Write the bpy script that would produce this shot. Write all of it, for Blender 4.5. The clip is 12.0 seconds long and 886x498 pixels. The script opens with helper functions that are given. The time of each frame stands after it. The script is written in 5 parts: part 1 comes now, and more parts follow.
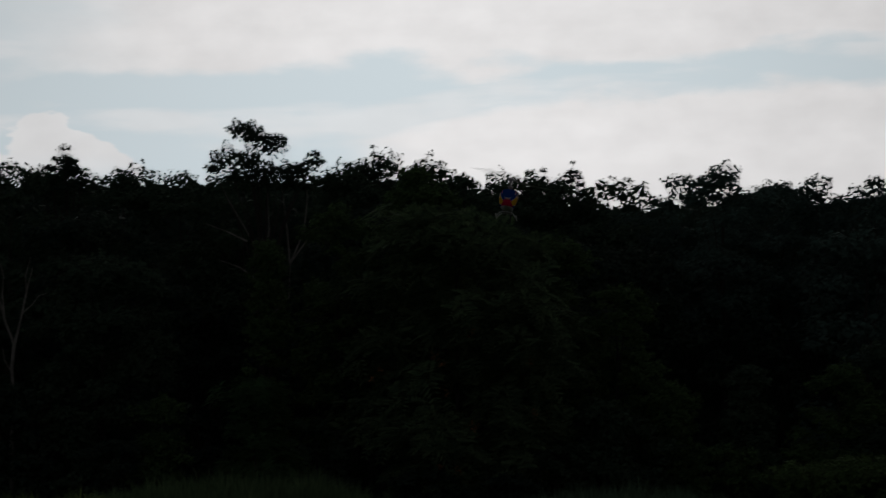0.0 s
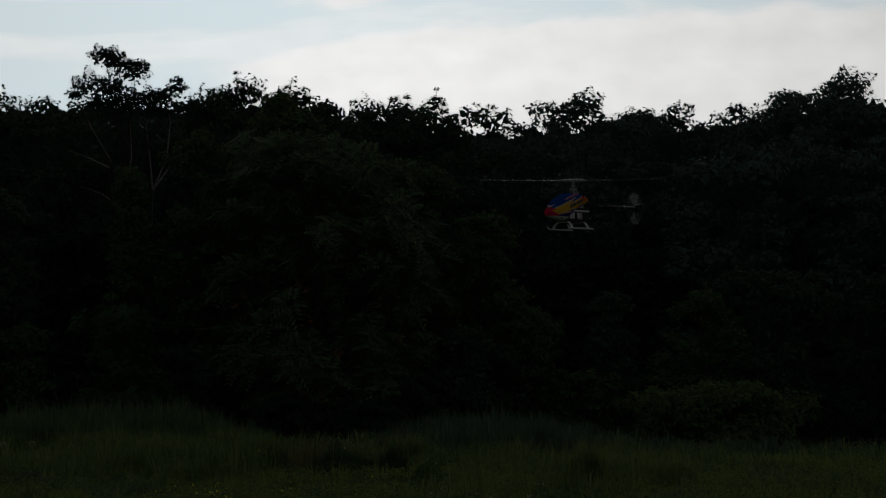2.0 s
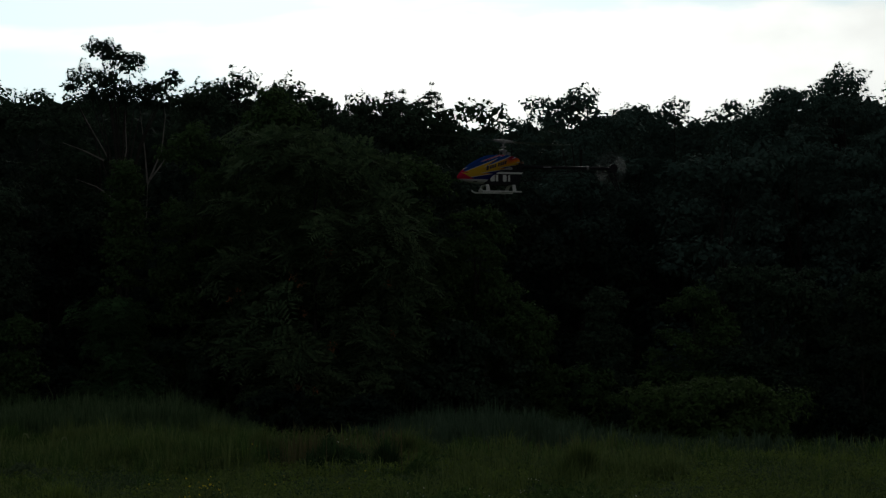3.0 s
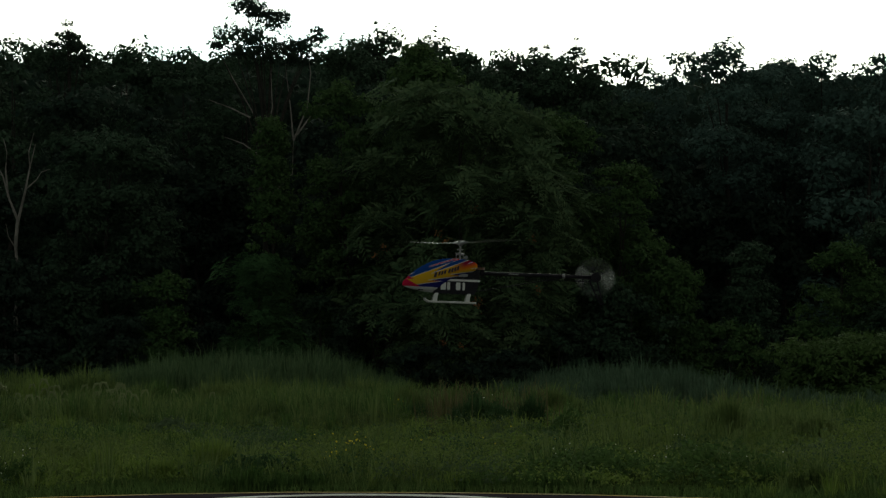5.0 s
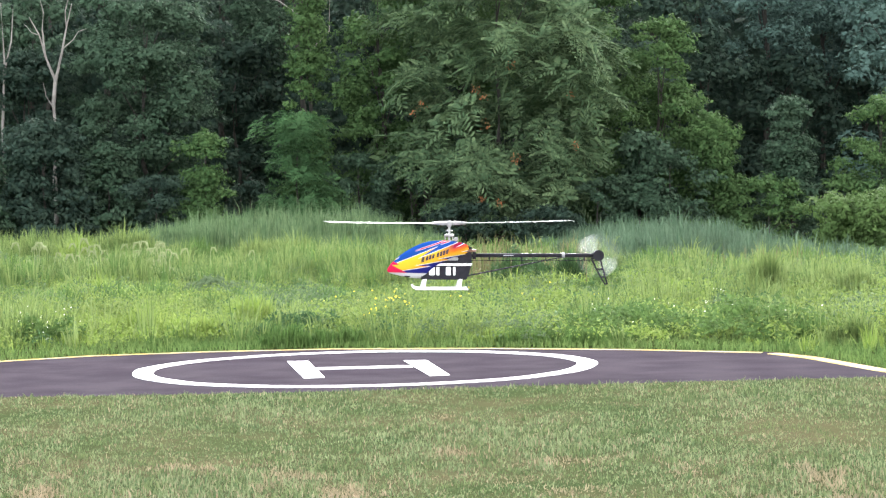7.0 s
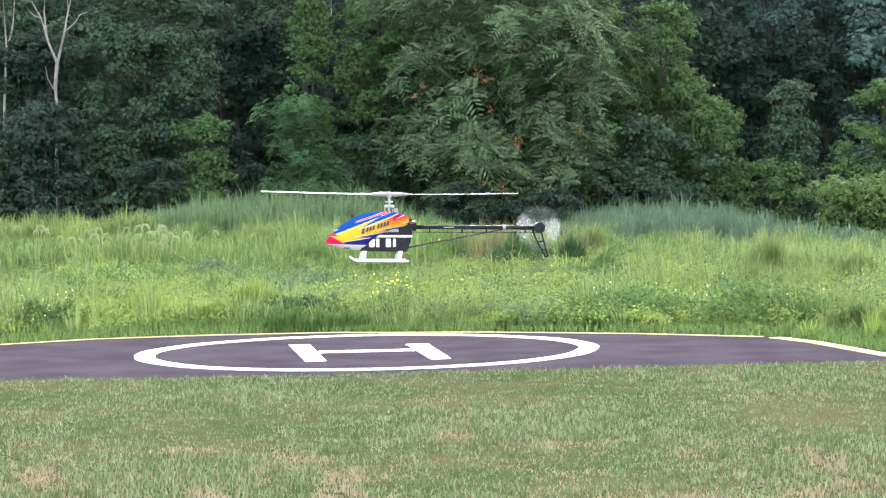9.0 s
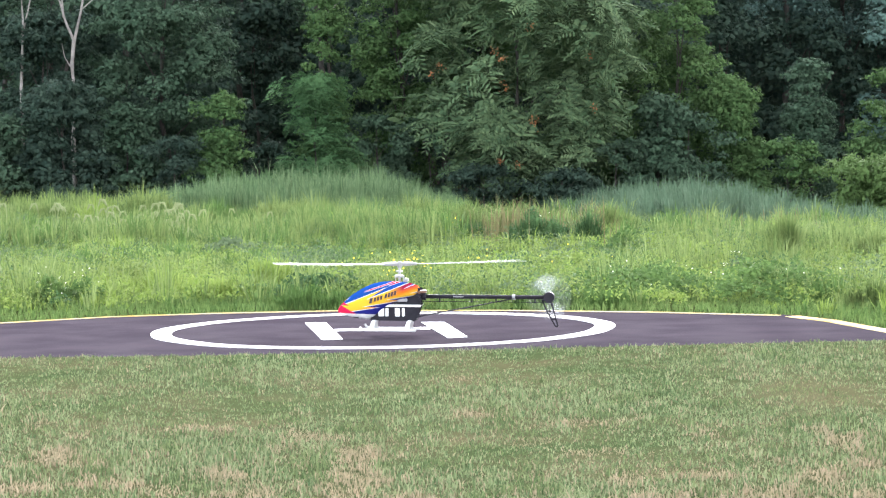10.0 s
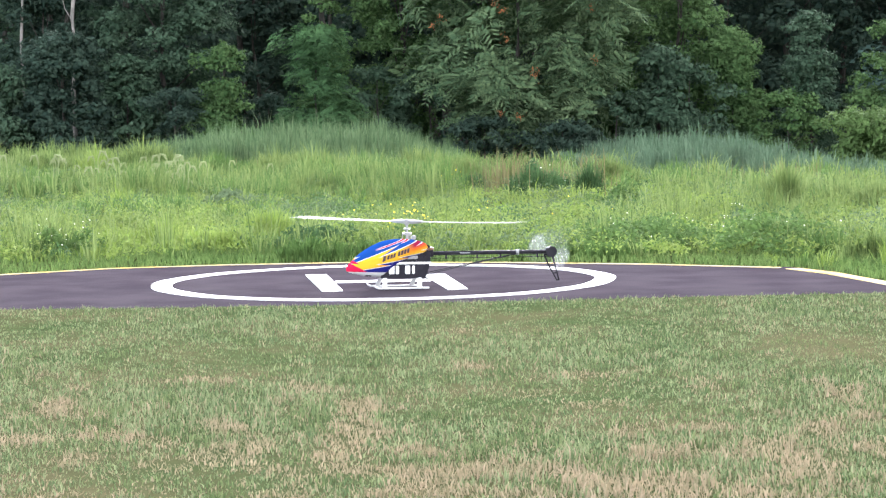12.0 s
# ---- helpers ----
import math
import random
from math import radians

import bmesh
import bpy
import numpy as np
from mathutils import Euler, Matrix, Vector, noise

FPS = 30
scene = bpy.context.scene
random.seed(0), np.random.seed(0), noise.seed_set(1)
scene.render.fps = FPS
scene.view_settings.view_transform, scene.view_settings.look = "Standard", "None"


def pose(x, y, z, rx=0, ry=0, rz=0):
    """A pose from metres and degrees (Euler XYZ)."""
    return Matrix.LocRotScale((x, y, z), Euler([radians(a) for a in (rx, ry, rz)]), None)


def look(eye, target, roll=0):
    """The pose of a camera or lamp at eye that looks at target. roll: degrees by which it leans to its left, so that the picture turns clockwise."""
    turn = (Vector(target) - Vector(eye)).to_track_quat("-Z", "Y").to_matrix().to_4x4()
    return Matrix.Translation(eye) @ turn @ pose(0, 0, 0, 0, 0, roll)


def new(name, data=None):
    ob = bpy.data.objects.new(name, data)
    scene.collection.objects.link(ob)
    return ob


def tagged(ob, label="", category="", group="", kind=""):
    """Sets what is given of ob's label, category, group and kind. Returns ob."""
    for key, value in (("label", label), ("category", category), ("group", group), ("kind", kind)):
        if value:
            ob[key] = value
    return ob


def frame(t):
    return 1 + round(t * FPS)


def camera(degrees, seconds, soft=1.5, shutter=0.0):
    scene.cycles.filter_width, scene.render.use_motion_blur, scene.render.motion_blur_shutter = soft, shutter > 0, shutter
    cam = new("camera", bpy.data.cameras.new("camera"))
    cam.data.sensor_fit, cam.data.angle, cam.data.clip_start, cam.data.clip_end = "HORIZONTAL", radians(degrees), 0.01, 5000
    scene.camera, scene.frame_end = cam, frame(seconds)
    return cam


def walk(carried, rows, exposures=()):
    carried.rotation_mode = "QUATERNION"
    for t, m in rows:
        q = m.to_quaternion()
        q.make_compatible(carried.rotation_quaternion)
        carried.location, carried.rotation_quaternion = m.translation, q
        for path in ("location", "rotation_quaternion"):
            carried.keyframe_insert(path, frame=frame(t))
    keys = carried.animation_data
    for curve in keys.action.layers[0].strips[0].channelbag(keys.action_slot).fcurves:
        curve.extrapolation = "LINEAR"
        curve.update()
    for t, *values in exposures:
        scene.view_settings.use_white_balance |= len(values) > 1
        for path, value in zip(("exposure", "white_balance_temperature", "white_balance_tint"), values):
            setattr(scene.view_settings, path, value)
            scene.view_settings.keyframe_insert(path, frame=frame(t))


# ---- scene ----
cam = camera(19.34, 12.0, soft=1.3, shutter=0.25)

EYE = Vector((0.0, 0.0, 1.275))


def aim(az, el, roll):
    """The camera's pose on its stand: bearing to the right of +y, elevation and lean, in degrees."""
    a, e = radians(az), radians(el)
    way = Vector((math.sin(a) * math.cos(e), math.cos(a) * math.cos(e), math.sin(e)))
    return look(EYE, EYE + way * 10, roll)


EXPO = ((0.0, -1.78, 6500, 10), (1.0, -1.9, 6500, 10), (1.5, -1.9, 6500, 10), (2.0, -1.65, 6500, 8), (2.5, -1.2, 6500, 5), (4.3, -0.95, 6800, -4), (4.5, -0.8, 6900, -6), (5.0, 0.0, 7150, -9),
        (5.5, 1.18, 7150, -6), (6.0, 3.1, 7400, -9), (6.5, 4.12, 6750, 5), (7.2, 4.28, 6500, 10), (9.0, 4.28, 6250, 12), (12.0, 4.28, 6250, 12))

AIMS = (
    (0.0, 2.697, 4.054, -0.769),
    (0.5, 5.243, 4.666, -0.999),
    (1.0, 6.559, 4.906, -0.236),
    (1.5, 6.129, 3.068, -0.222),
    (2.0, 5.677, 2.395, -0.927),
    (2.5, 5.963, 2.284, -0.677),
    (4.3, 3.393, 2.306, -0.747),
    (4.5, 2.856, 1.671, -0.811),
    (5.0, 2.589, 1.337, -0.67),
    (5.5, 2.693, 0.555, -0.845),
    (6.0, 2.162, -0.635, -1.266),
    (6.5, 1.614, -1.158, -1.239),
    (7.0, 1.697, -1.81, -1.145),
    (7.2, 1.478, -1.897, -1.385),
    (9.0, 1.652, -2.17, -1.067),
    (9.5, 1.36, -2.41, -1.095),
    (10.0, 1.283, -2.642, -1.008),
    (10.5, 1.12, -2.955, -0.847),
    (11.0, 1.427, -3.232, -0.804),
    (11.5, 1.363, -3.571, -0.945),
    (12.0, 1.255, -3.7, -0.97),
)
walk(cam, [(t, aim(az, el, roll)) for t, az, el, roll in AIMS],
     exposures=EXPO)

# ---- sky and sun ----
world = bpy.data.worlds.new("world")
scene.world = world
world.use_nodes = True
wn, wl = world.node_tree.nodes, world.node_tree.links
wn.clear()


def wnode(kind, **vals):
    n = wn.new(kind)
    for k, v in vals.items():
        if k == "operation":
            n.operation = v
        elif k == "blend":
            n.data_type, n.blend_type = "RGBA", v
    return n


def wmath(op, a, b=None, clamp=False):
    n = wnode("ShaderNodeMath", operation=op)
    n.use_clamp = clamp
    for i, v in enumerate((a, b)):
        if v is None:
            continue
        if isinstance(v, (int, float)):
            n.inputs[i].default_value = v
        else:
            wl.new(v, n.inputs[i])
    return n.outputs[0]


def wstep(v, lo, hi):
    n = wn.new("ShaderNodeMapRange")
    n.interpolation_type = "SMOOTHSTEP"
    wl.new(v, n.inputs["Value"])
    n.inputs["From Min"].default_value, n.inputs["From Max"].default_value = lo, hi
    return n.outputs["Result"]


def wnoise(vec, scale, detail, stretch):
    m = wn.new("ShaderNodeMapping")
    m.inputs["Scale"].default_value = stretch
    wl.new(vec, m.inputs["Vector"])
    n = wn.new("ShaderNodeTexNoise")
    n.inputs["Scale"].default_value, n.inputs["Detail"].default_value = scale, detail
    wl.new(m.outputs[0], n.inputs["Vector"])
    return n.outputs["Fac"]


SUN_EL, SUN_AZ = 25.0, 3.0
sky = wn.new("ShaderNodeTexSky")
sky.sky_type, sky.sun_disc = "NISHITA", False
sky.sun_elevation, sky.sun_rotation = radians(SUN_EL), radians(SUN_AZ)
sky.air_density, sky.dust_density, sky.ozone_density = 1.0, 1.5, 1.0
tc = wn.new("ShaderNodeTexCoord")
way_out = tc.outputs["Generated"]
sep = wn.new("ShaderNodeSeparateXYZ")
wl.new(way_out, sep.inputs[0])
el = wmath("MULTIPLY", wmath("ARCSINE", sep.outputs[2]), 57.296)
az = wmath("MULTIPLY", wmath("ARCTAN2", sep.outputs[0], sep.outputs[1]), 57.296)
puff = wmath("SUBTRACT", wnoise(way_out, 16.0, 7.0, (1.0, 1.0, 3.0)), 0.5)
wisp = wmath("SUBTRACT", wnoise(way_out, 7.0, 6.0, (1.0, 1.0, 9.0)), 0.5)
fluff = wmath("SUBTRACT", wnoise(way_out, 55.0, 6.0, (1.0, 1.0, 1.6)), 0.5)
elw = wmath("ADD", el, wmath("MULTIPLY", puff, 2.2))
azw = wmath("ADD", az, wmath("MULTIPLY", puff, 7.0))
# low cloud bank with a domed top, a long high bank over it, a heap of cumulus, and torn cloud all round
dome = wmath("MINIMUM", wmath("ADD", 6.6, wmath("MULTIPLY", azw, 0.16)), 7.5)
bank = wmath("MULTIPLY", wstep(wmath("SUBTRACT", dome, elw), -0.12, 0.3), wstep(azw, 0.2, 2.6))
high = wmath("MULTIPLY", wstep(wmath("SUBTRACT", elw, wmath("ADD", 7.95, wmath("MULTIPLY", azw, 0.012))), -0.1, 0.3),
             wstep(azw, -9.5, -2.5))
heap_r = wmath("ADD", wmath("MULTIPLY", fluff, 1.3), wmath("ADD", wmath("POWER", wmath("DIVIDE", wmath("ADD", azw, 6.2), 1.9), 2.0),
               wmath("POWER", wmath("DIVIDE", wmath("SUBTRACT", elw, 5.3), 1.75), 2.0)))
heap = wmath("MULTIPLY", wstep(heap_r, 1.0, 0.86), wstep(wmath("ADD", el, wmath("MULTIPLY", puff, 2.0)), 4.4, 6.2))
torn = wstep(wmath("ADD", wisp, wmath("MULTIPLY", puff, 0.5)), 0.0, 0.16)
low = wstep(el, 5.2, 3.6)
cover = wmath("MAXIMUM", wmath("MAXIMUM", bank, high), wmath("MAXIMUM", wmath("MULTIPLY", heap, 0.9), wmath("MULTIPLY", torn, 0.55)))
cover = wmath("MAXIMUM", cover, wmath("MULTIPLY", low, 0.8))
grey = wn.new("ShaderNodeRGBToBW")
wl.new(sky.outputs[0], grey.inputs[0])
tone = wmath("MULTIPLY", grey.outputs[0], wmath("ADD", 1.03, wmath("ADD", wmath("MULTIPLY", wisp, 0.22), wmath("MULTIPLY", fluff, 0.25))))
white = wn.new("ShaderNodeCombineColor")
for i, k in enumerate((1.0, 0.985, 0.985)):
    wl.new(wmath("MULTIPLY", tone, k), white.inputs[i])
blue = wn.new("ShaderNodeCombineColor")
for i, k in enumerate((0.80, 0.90, 0.95)):
    wl.new(wmath("MULTIPLY", grey.outputs[0], k), blue.inputs[i])
mix = wnode("ShaderNodeMix", blend="MIX")
wl.new(cover, mix.inputs["Factor"])
wl.new(blue.outputs[0], mix.inputs["A"])
wl.new(white.outputs[0], mix.inputs["B"])
bg = wn.new("ShaderNodeBackground")
bg.inputs["Strength"].default_value = 0.10
out = wn.new("ShaderNodeOutputWorld")
wl.new(mix.outputs["Result"], bg.inputs["Color"])
wl.new(bg.outputs[0], out.inputs["Surface"])

sun = new("sun", bpy.data.lights.new("sun", "SUN"))
sun.data.energy, sun.data.angle, sun.data.color = 0.38, radians(40), (1.0, 0.96, 0.90)
a, e = radians(SUN_AZ), radians(SUN_EL)
sun.matrix_world = look((0, 0, 60), (-60 * math.sin(a) * math.cos(e), -60 * math.cos(a) * math.cos(e), 60 - 60 * math.sin(e)))


# ---- materials ----
def mat(name, base, rough=0.7, metal=0.0, vary=0.25, scale=8.0, fine=60.0, bump=0.0, second=None, island=0.0, spec=0.4,
        glow_through=0.0, random_piece=0.0):
    """A surface: base and second colour mixed by coarse noise, value varied by fine noise and piece by piece, with relief."""
    m = bpy.data.materials.new(name)
    m.use_nodes = True
    n, l = m.node_tree.nodes, m.node_tree.links
    b = n["Principled BSDF"]
    co = n.new("ShaderNodeTexCoord")

    def tex(s, detail=5.0):
        t = n.new("ShaderNodeTexNoise")
        t.inputs["Scale"].default_value, t.inputs["Detail"].default_value = s, detail
        l.new(co.outputs["Object"], t.inputs["Vector"])
        return t.outputs["Fac"]

    def m2(op, p, q):
        t = n.new("ShaderNodeMath")
        t.operation = op
        for i, v in enumerate((p, q)):
            if isinstance(v, (int, float)):
                t.inputs[i].default_value = v
            else:
                l.new(v, t.inputs[i])
        return t.outputs[0]

    second = second or tuple(c * (1 - vary) for c in base)
    coarse, small = tex(scale), tex(fine, 3.0)
    ramp = n.new("ShaderNodeMapRange")
    ramp.inputs["From Min"].default_value, ramp.inputs["From Max"].default_value = 0.35, 0.65
    l.new(coarse, ramp.inputs["Value"])
    fac = ramp.outputs["Result"]
    geo = n.new("ShaderNodeNewGeometry")
    if island:
        fac = m2("ADD", m2("MULTIPLY", fac, 1 - island), m2("MULTIPLY", geo.outputs["Random Per Island"], island))
    mx = n.new("ShaderNodeMix")
    mx.data_type = "RGBA"
    l.new(fac, mx.inputs["Factor"])
    mx.inputs["A"].default_value, mx.inputs["B"].default_value = (*base, 1), (*second, 1)
    hv = n.new("ShaderNodeHueSaturation")
    l.new(mx.outputs["Result"], hv.inputs["Color"])
    val = m2("ADD", 1 - vary * 0.5, m2("MULTIPLY", small, vary))
    if random_piece:
        oi = n.new("ShaderNodeObjectInfo")
        val = m2("MULTIPLY", val, m2("ADD", 1 - random_piece * 0.5, m2("MULTIPLY", oi.outputs["Random"], random_piece)))
    l.new(val, hv.inputs["Value"])
    l.new(hv.outputs[0], b.inputs["Base Color"])
    b.inputs["Roughness"].default_value, b.inputs["Metallic"].default_value = rough, metal
    b.inputs["Specular IOR Level"].default_value = spec
    if bump:
        bp = n.new("ShaderNodeBump")
        bp.inputs["Strength"].default_value, bp.inputs["Distance"].default_value = 0.6, bump
        l.new(small, bp.inputs["Height"])
        l.new(bp.outputs[0], b.inputs["Normal"])
    if glow_through:
        tr = n.new("ShaderNodeBsdfTranslucent")
        l.new(hv.outputs[0], tr.inputs["Color"])
        ms = n.new("ShaderNodeMixShader")
        ms.inputs["Fac"].default_value = glow_through
        l.new(b.outputs[0], ms.inputs[1])
        l.new(tr.outputs[0], ms.inputs[2])
        l.new(ms.outputs[0], n["Material Output"].inputs["Surface"])
    return m


def leaf_mat(name, base, second, through_light=0.22, rough=0.7, random_piece=0.0):
    return mat(name, base, rough=rough, vary=0.35, scale=0.45, fine=3.0, second=second, island=0.75, spec=0.02,
               glow_through=through_light, random_piece=random_piece)


M = {
    "soil": mat("soil_and_thatch", (0.03, 0.055, 0.016), 0.95, scale=0.6, fine=14, vary=0.6, second=(0.045, 0.05, 0.02), bump=0.03, spec=0.0),
    "lawn_soil": mat("lawn_thatch", (0.030, 0.044, 0.018), 0.95, scale=1.2, fine=30, vary=0.5, second=(0.060, 0.055, 0.030), bump=0.01, spec=0.0),
    "asphalt": mat("asphalt", (0.034, 0.028, 0.036), 0.9, scale=2.2, fine=110, vary=0.6, second=(0.048, 0.041, 0.050), bump=0.004, spec=0.0),
    "white_paint": mat("white_road_paint", (0.74, 0.74, 0.74), 0.7, scale=3, fine=90, vary=0.14, second=(0.66, 0.66, 0.65), bump=0.002, spec=0.0),
    "yellow_paint": mat("yellow_road_paint", (0.54, 0.40, 0.14), 0.75, scale=2, fine=60, vary=0.3, second=(0.52, 0.44, 0.26), spec=0.0),
    "lawn": mat("mown_grass", (0.042, 0.084, 0.036), 0.75, scale=11, fine=45, vary=0.45, second=(0.235, 0.258, 0.145), island=0.8, glow_through=0.12, spec=0.0),
    "lawn_deep": mat("deep_green_mown_grass", (0.032, 0.060, 0.023), 0.75, scale=11, fine=45, vary=0.45, second=(0.170, 0.205, 0.100), island=0.8, glow_through=0.12, spec=0.0),
    "straw": mat("dry_straw_grass", (0.34, 0.26, 0.19), 0.85, scale=2.0, fine=6, vary=0.35, second=(0.14, 0.135, 0.08), island=0.75, glow_through=0.1, spec=0.0),
    "verge": leaf_mat("verge_grass", (0.038, 0.078, 0.022), (0.110, 0.176, 0.054)),
    "edge_grass": leaf_mat("edge_grass", (0.049, 0.092, 0.027), (0.135, 0.189, 0.063)),
    "meadow": leaf_mat("meadow_grass", (0.053, 0.092, 0.027), (0.187, 0.236, 0.088)),
    "bright": leaf_mat("bright_tuft_grass", (0.105, 0.168, 0.029), (0.212, 0.272, 0.080)),
    "dark_tuft": leaf_mat("dark_tuft_grass", (0.026, 0.055, 0.024), (0.072, 0.131, 0.052)),
    "tan_grass": leaf_mat("dry_seeding_grass", (0.135, 0.112, 0.058), (0.105, 0.108, 0.052)),
    "reed": leaf_mat("reed_leaves", (0.036, 0.069, 0.041), (0.099, 0.144, 0.095)),
    "reed_green": leaf_mat("green_reed_leaves", (0.042, 0.082, 0.036), (0.125, 0.175, 0.092)),
    "weed": leaf_mat("weed_leaves", (0.054, 0.098, 0.021), (0.187, 0.232, 0.069)),
    "weed_grey": leaf_mat("grey_green_weed_leaves", (0.052, 0.085, 0.039), (0.115, 0.155, 0.086)),
    "yellow_flower": mat("yellow_petals", (0.75, 0.60, 0.03), 0.6, vary=0.2, scale=3),
    "white_flower": mat("white_petals", (0.72, 0.72, 0.62), 0.6, vary=0.2, scale=3),
    "plume": mat("pale_seed_heads", (0.20, 0.235, 0.11), 0.9, vary=0.3, scale=4, island=0.5),
    "bark": mat("grey_bark", (0.034, 0.030, 0.026), 0.9, scale=2.5, fine=14, vary=0.5, bump=0.03),
    "pale_bark": mat("bleached_dead_wood", (0.23, 0.21, 0.20), 0.9, scale=2.5, fine=12, vary=0.45, bump=0.02),
    # some blue of the distance haze is mixed into the oak colours
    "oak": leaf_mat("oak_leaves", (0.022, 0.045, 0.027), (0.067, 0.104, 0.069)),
    # the oak leaves again, darkened to stand for shade within the woods
    "shade_oak": leaf_mat("oak_leaves_tinted_for_shade", (0.015, 0.029, 0.024), (0.045, 0.069, 0.050)),
    "sumac": leaf_mat("ailanthus_leaves", (0.039, 0.075, 0.039), (0.118, 0.167, 0.086)),
    "vine": leaf_mat("vine_leaves", (0.030, 0.065, 0.024), (0.088, 0.145, 0.055)),
    "locust": leaf_mat("locust_leaves", (0.031, 0.071, 0.032), (0.072, 0.138, 0.058)),
    # oak leaves paled and blued: distance haze put into the colour
    "haze_tree": leaf_mat("oak_leaves_tinted_for_haze", (0.039, 0.069, 0.060), (0.086, 0.139, 0.121)),
    "bush": leaf_mat("yellow_green_shrub_leaves", (0.042, 0.078, 0.024), (0.096, 0.147, 0.053)),
    "rust": mat("rust_red_seed_clusters", (0.32, 0.13, 0.05), 0.8, vary=0.4, scale=4),
    "carbon": mat("black_carbon_fibre", (0.019, 0.018, 0.024), 0.5, scale=30, fine=300, vary=0.3, spec=0.06),
    "black_plastic": mat("black_plastic", (0.020, 0.019, 0.024), 0.6, scale=20, fine=200, vary=0.3, spec=0.06),
    "steel": mat("brushed_steel", (0.27, 0.27, 0.28), 0.5, metal=0.2, scale=20, fine=300, vary=0.15, spec=0.2),
    "white_plastic": mat("white_plastic", (0.60, 0.60, 0.61), 0.5, scale=10, fine=80, vary=0.08, spec=0.0),
    "silver": mat("silver_label", (0.22, 0.22, 0.235), 0.45, metal=0.1, scale=20, fine=100, vary=0.1),
    "blade": mat("white_glass_fibre", (0.32, 0.335, 0.33), 0.55, scale=6, fine=60, vary=0.1, spec=0.04),
    "bronze": mat("bronze_gear", (0.10, 0.045, 0.025), 0.5, metal=0.2, scale=20, fine=100, vary=0.2),
    "ink": mat("dark_lettering_paint", (0.03, 0.012, 0.014), 0.4, scale=30, fine=100, vary=0.2),
}

# the whirling tail blades, seen through
w = bpy.data.materials.new("whirling_blade_haze")
w.use_nodes = True
wt = w.node_tree
tb = wt.nodes.new("ShaderNodeBsdfTransparent")
mxs = wt.nodes.new("ShaderNodeMixShader")
wt.nodes["Principled BSDF"].inputs["Base Color"].default_value = (0.5, 0.52, 0.52, 1)
wt.nodes["Principled BSDF"].inputs["Roughness"].default_value = 0.6
hz = wt.nodes.new("ShaderNodeTexNoise")
hz.inputs["Scale"].default_value = 30.0
hr = wt.nodes.new("ShaderNodeMapRange")
hr.inputs["From Min"].default_value, hr.inputs["From Max"].default_value = 0.35, 0.65
hr.inputs["To Min"].default_value, hr.inputs["To Max"].default_value = 0.03, 0.10
hc = wt.nodes.new("ShaderNodeTexCoord")
hl = wt.nodes.new("ShaderNodeVectorMath")
hl.operation = "LENGTH"
wt.links.new(hc.outputs["Object"], hl.inputs[0])
rim = wt.nodes.new("ShaderNodeMapRange")
rim.name = "rim"
rim.inputs["From Min"].default_value, rim.inputs["From Max"].default_value = 0.146, 0.122
wt.links.new(hl.outputs["Value"], rim.inputs["Value"])
hm = wt.nodes.new("ShaderNodeMath")
hm.operation = "MULTIPLY"
wt.links.new(hz.outputs["Fac"], hr.inputs["Value"])
wt.links.new(hr.outputs["Result"], hm.inputs[0])
wt.links.new(rim.outputs["Result"], hm.inputs[1])
wt.links.new(hm.outputs[0], mxs.inputs["Fac"])
wt.links.new(tb.outputs[0], mxs.inputs[1])
wt.links.new(wt.nodes["Principled BSDF"].outputs[0], mxs.inputs[2])
wt.links.new(mxs.outputs[0], wt.nodes["Material Output"].inputs["Surface"])
M["haze"] = w
w2 = w.copy()
w2.name = "whirling_blade_blur"
for nd in w2.node_tree.nodes:
    if nd.type == "MAP_RANGE" and nd.name != "rim":
        nd.inputs["To Min"].default_value, nd.inputs["To Max"].default_value = 0.08, 0.21
M["blur"] = w2


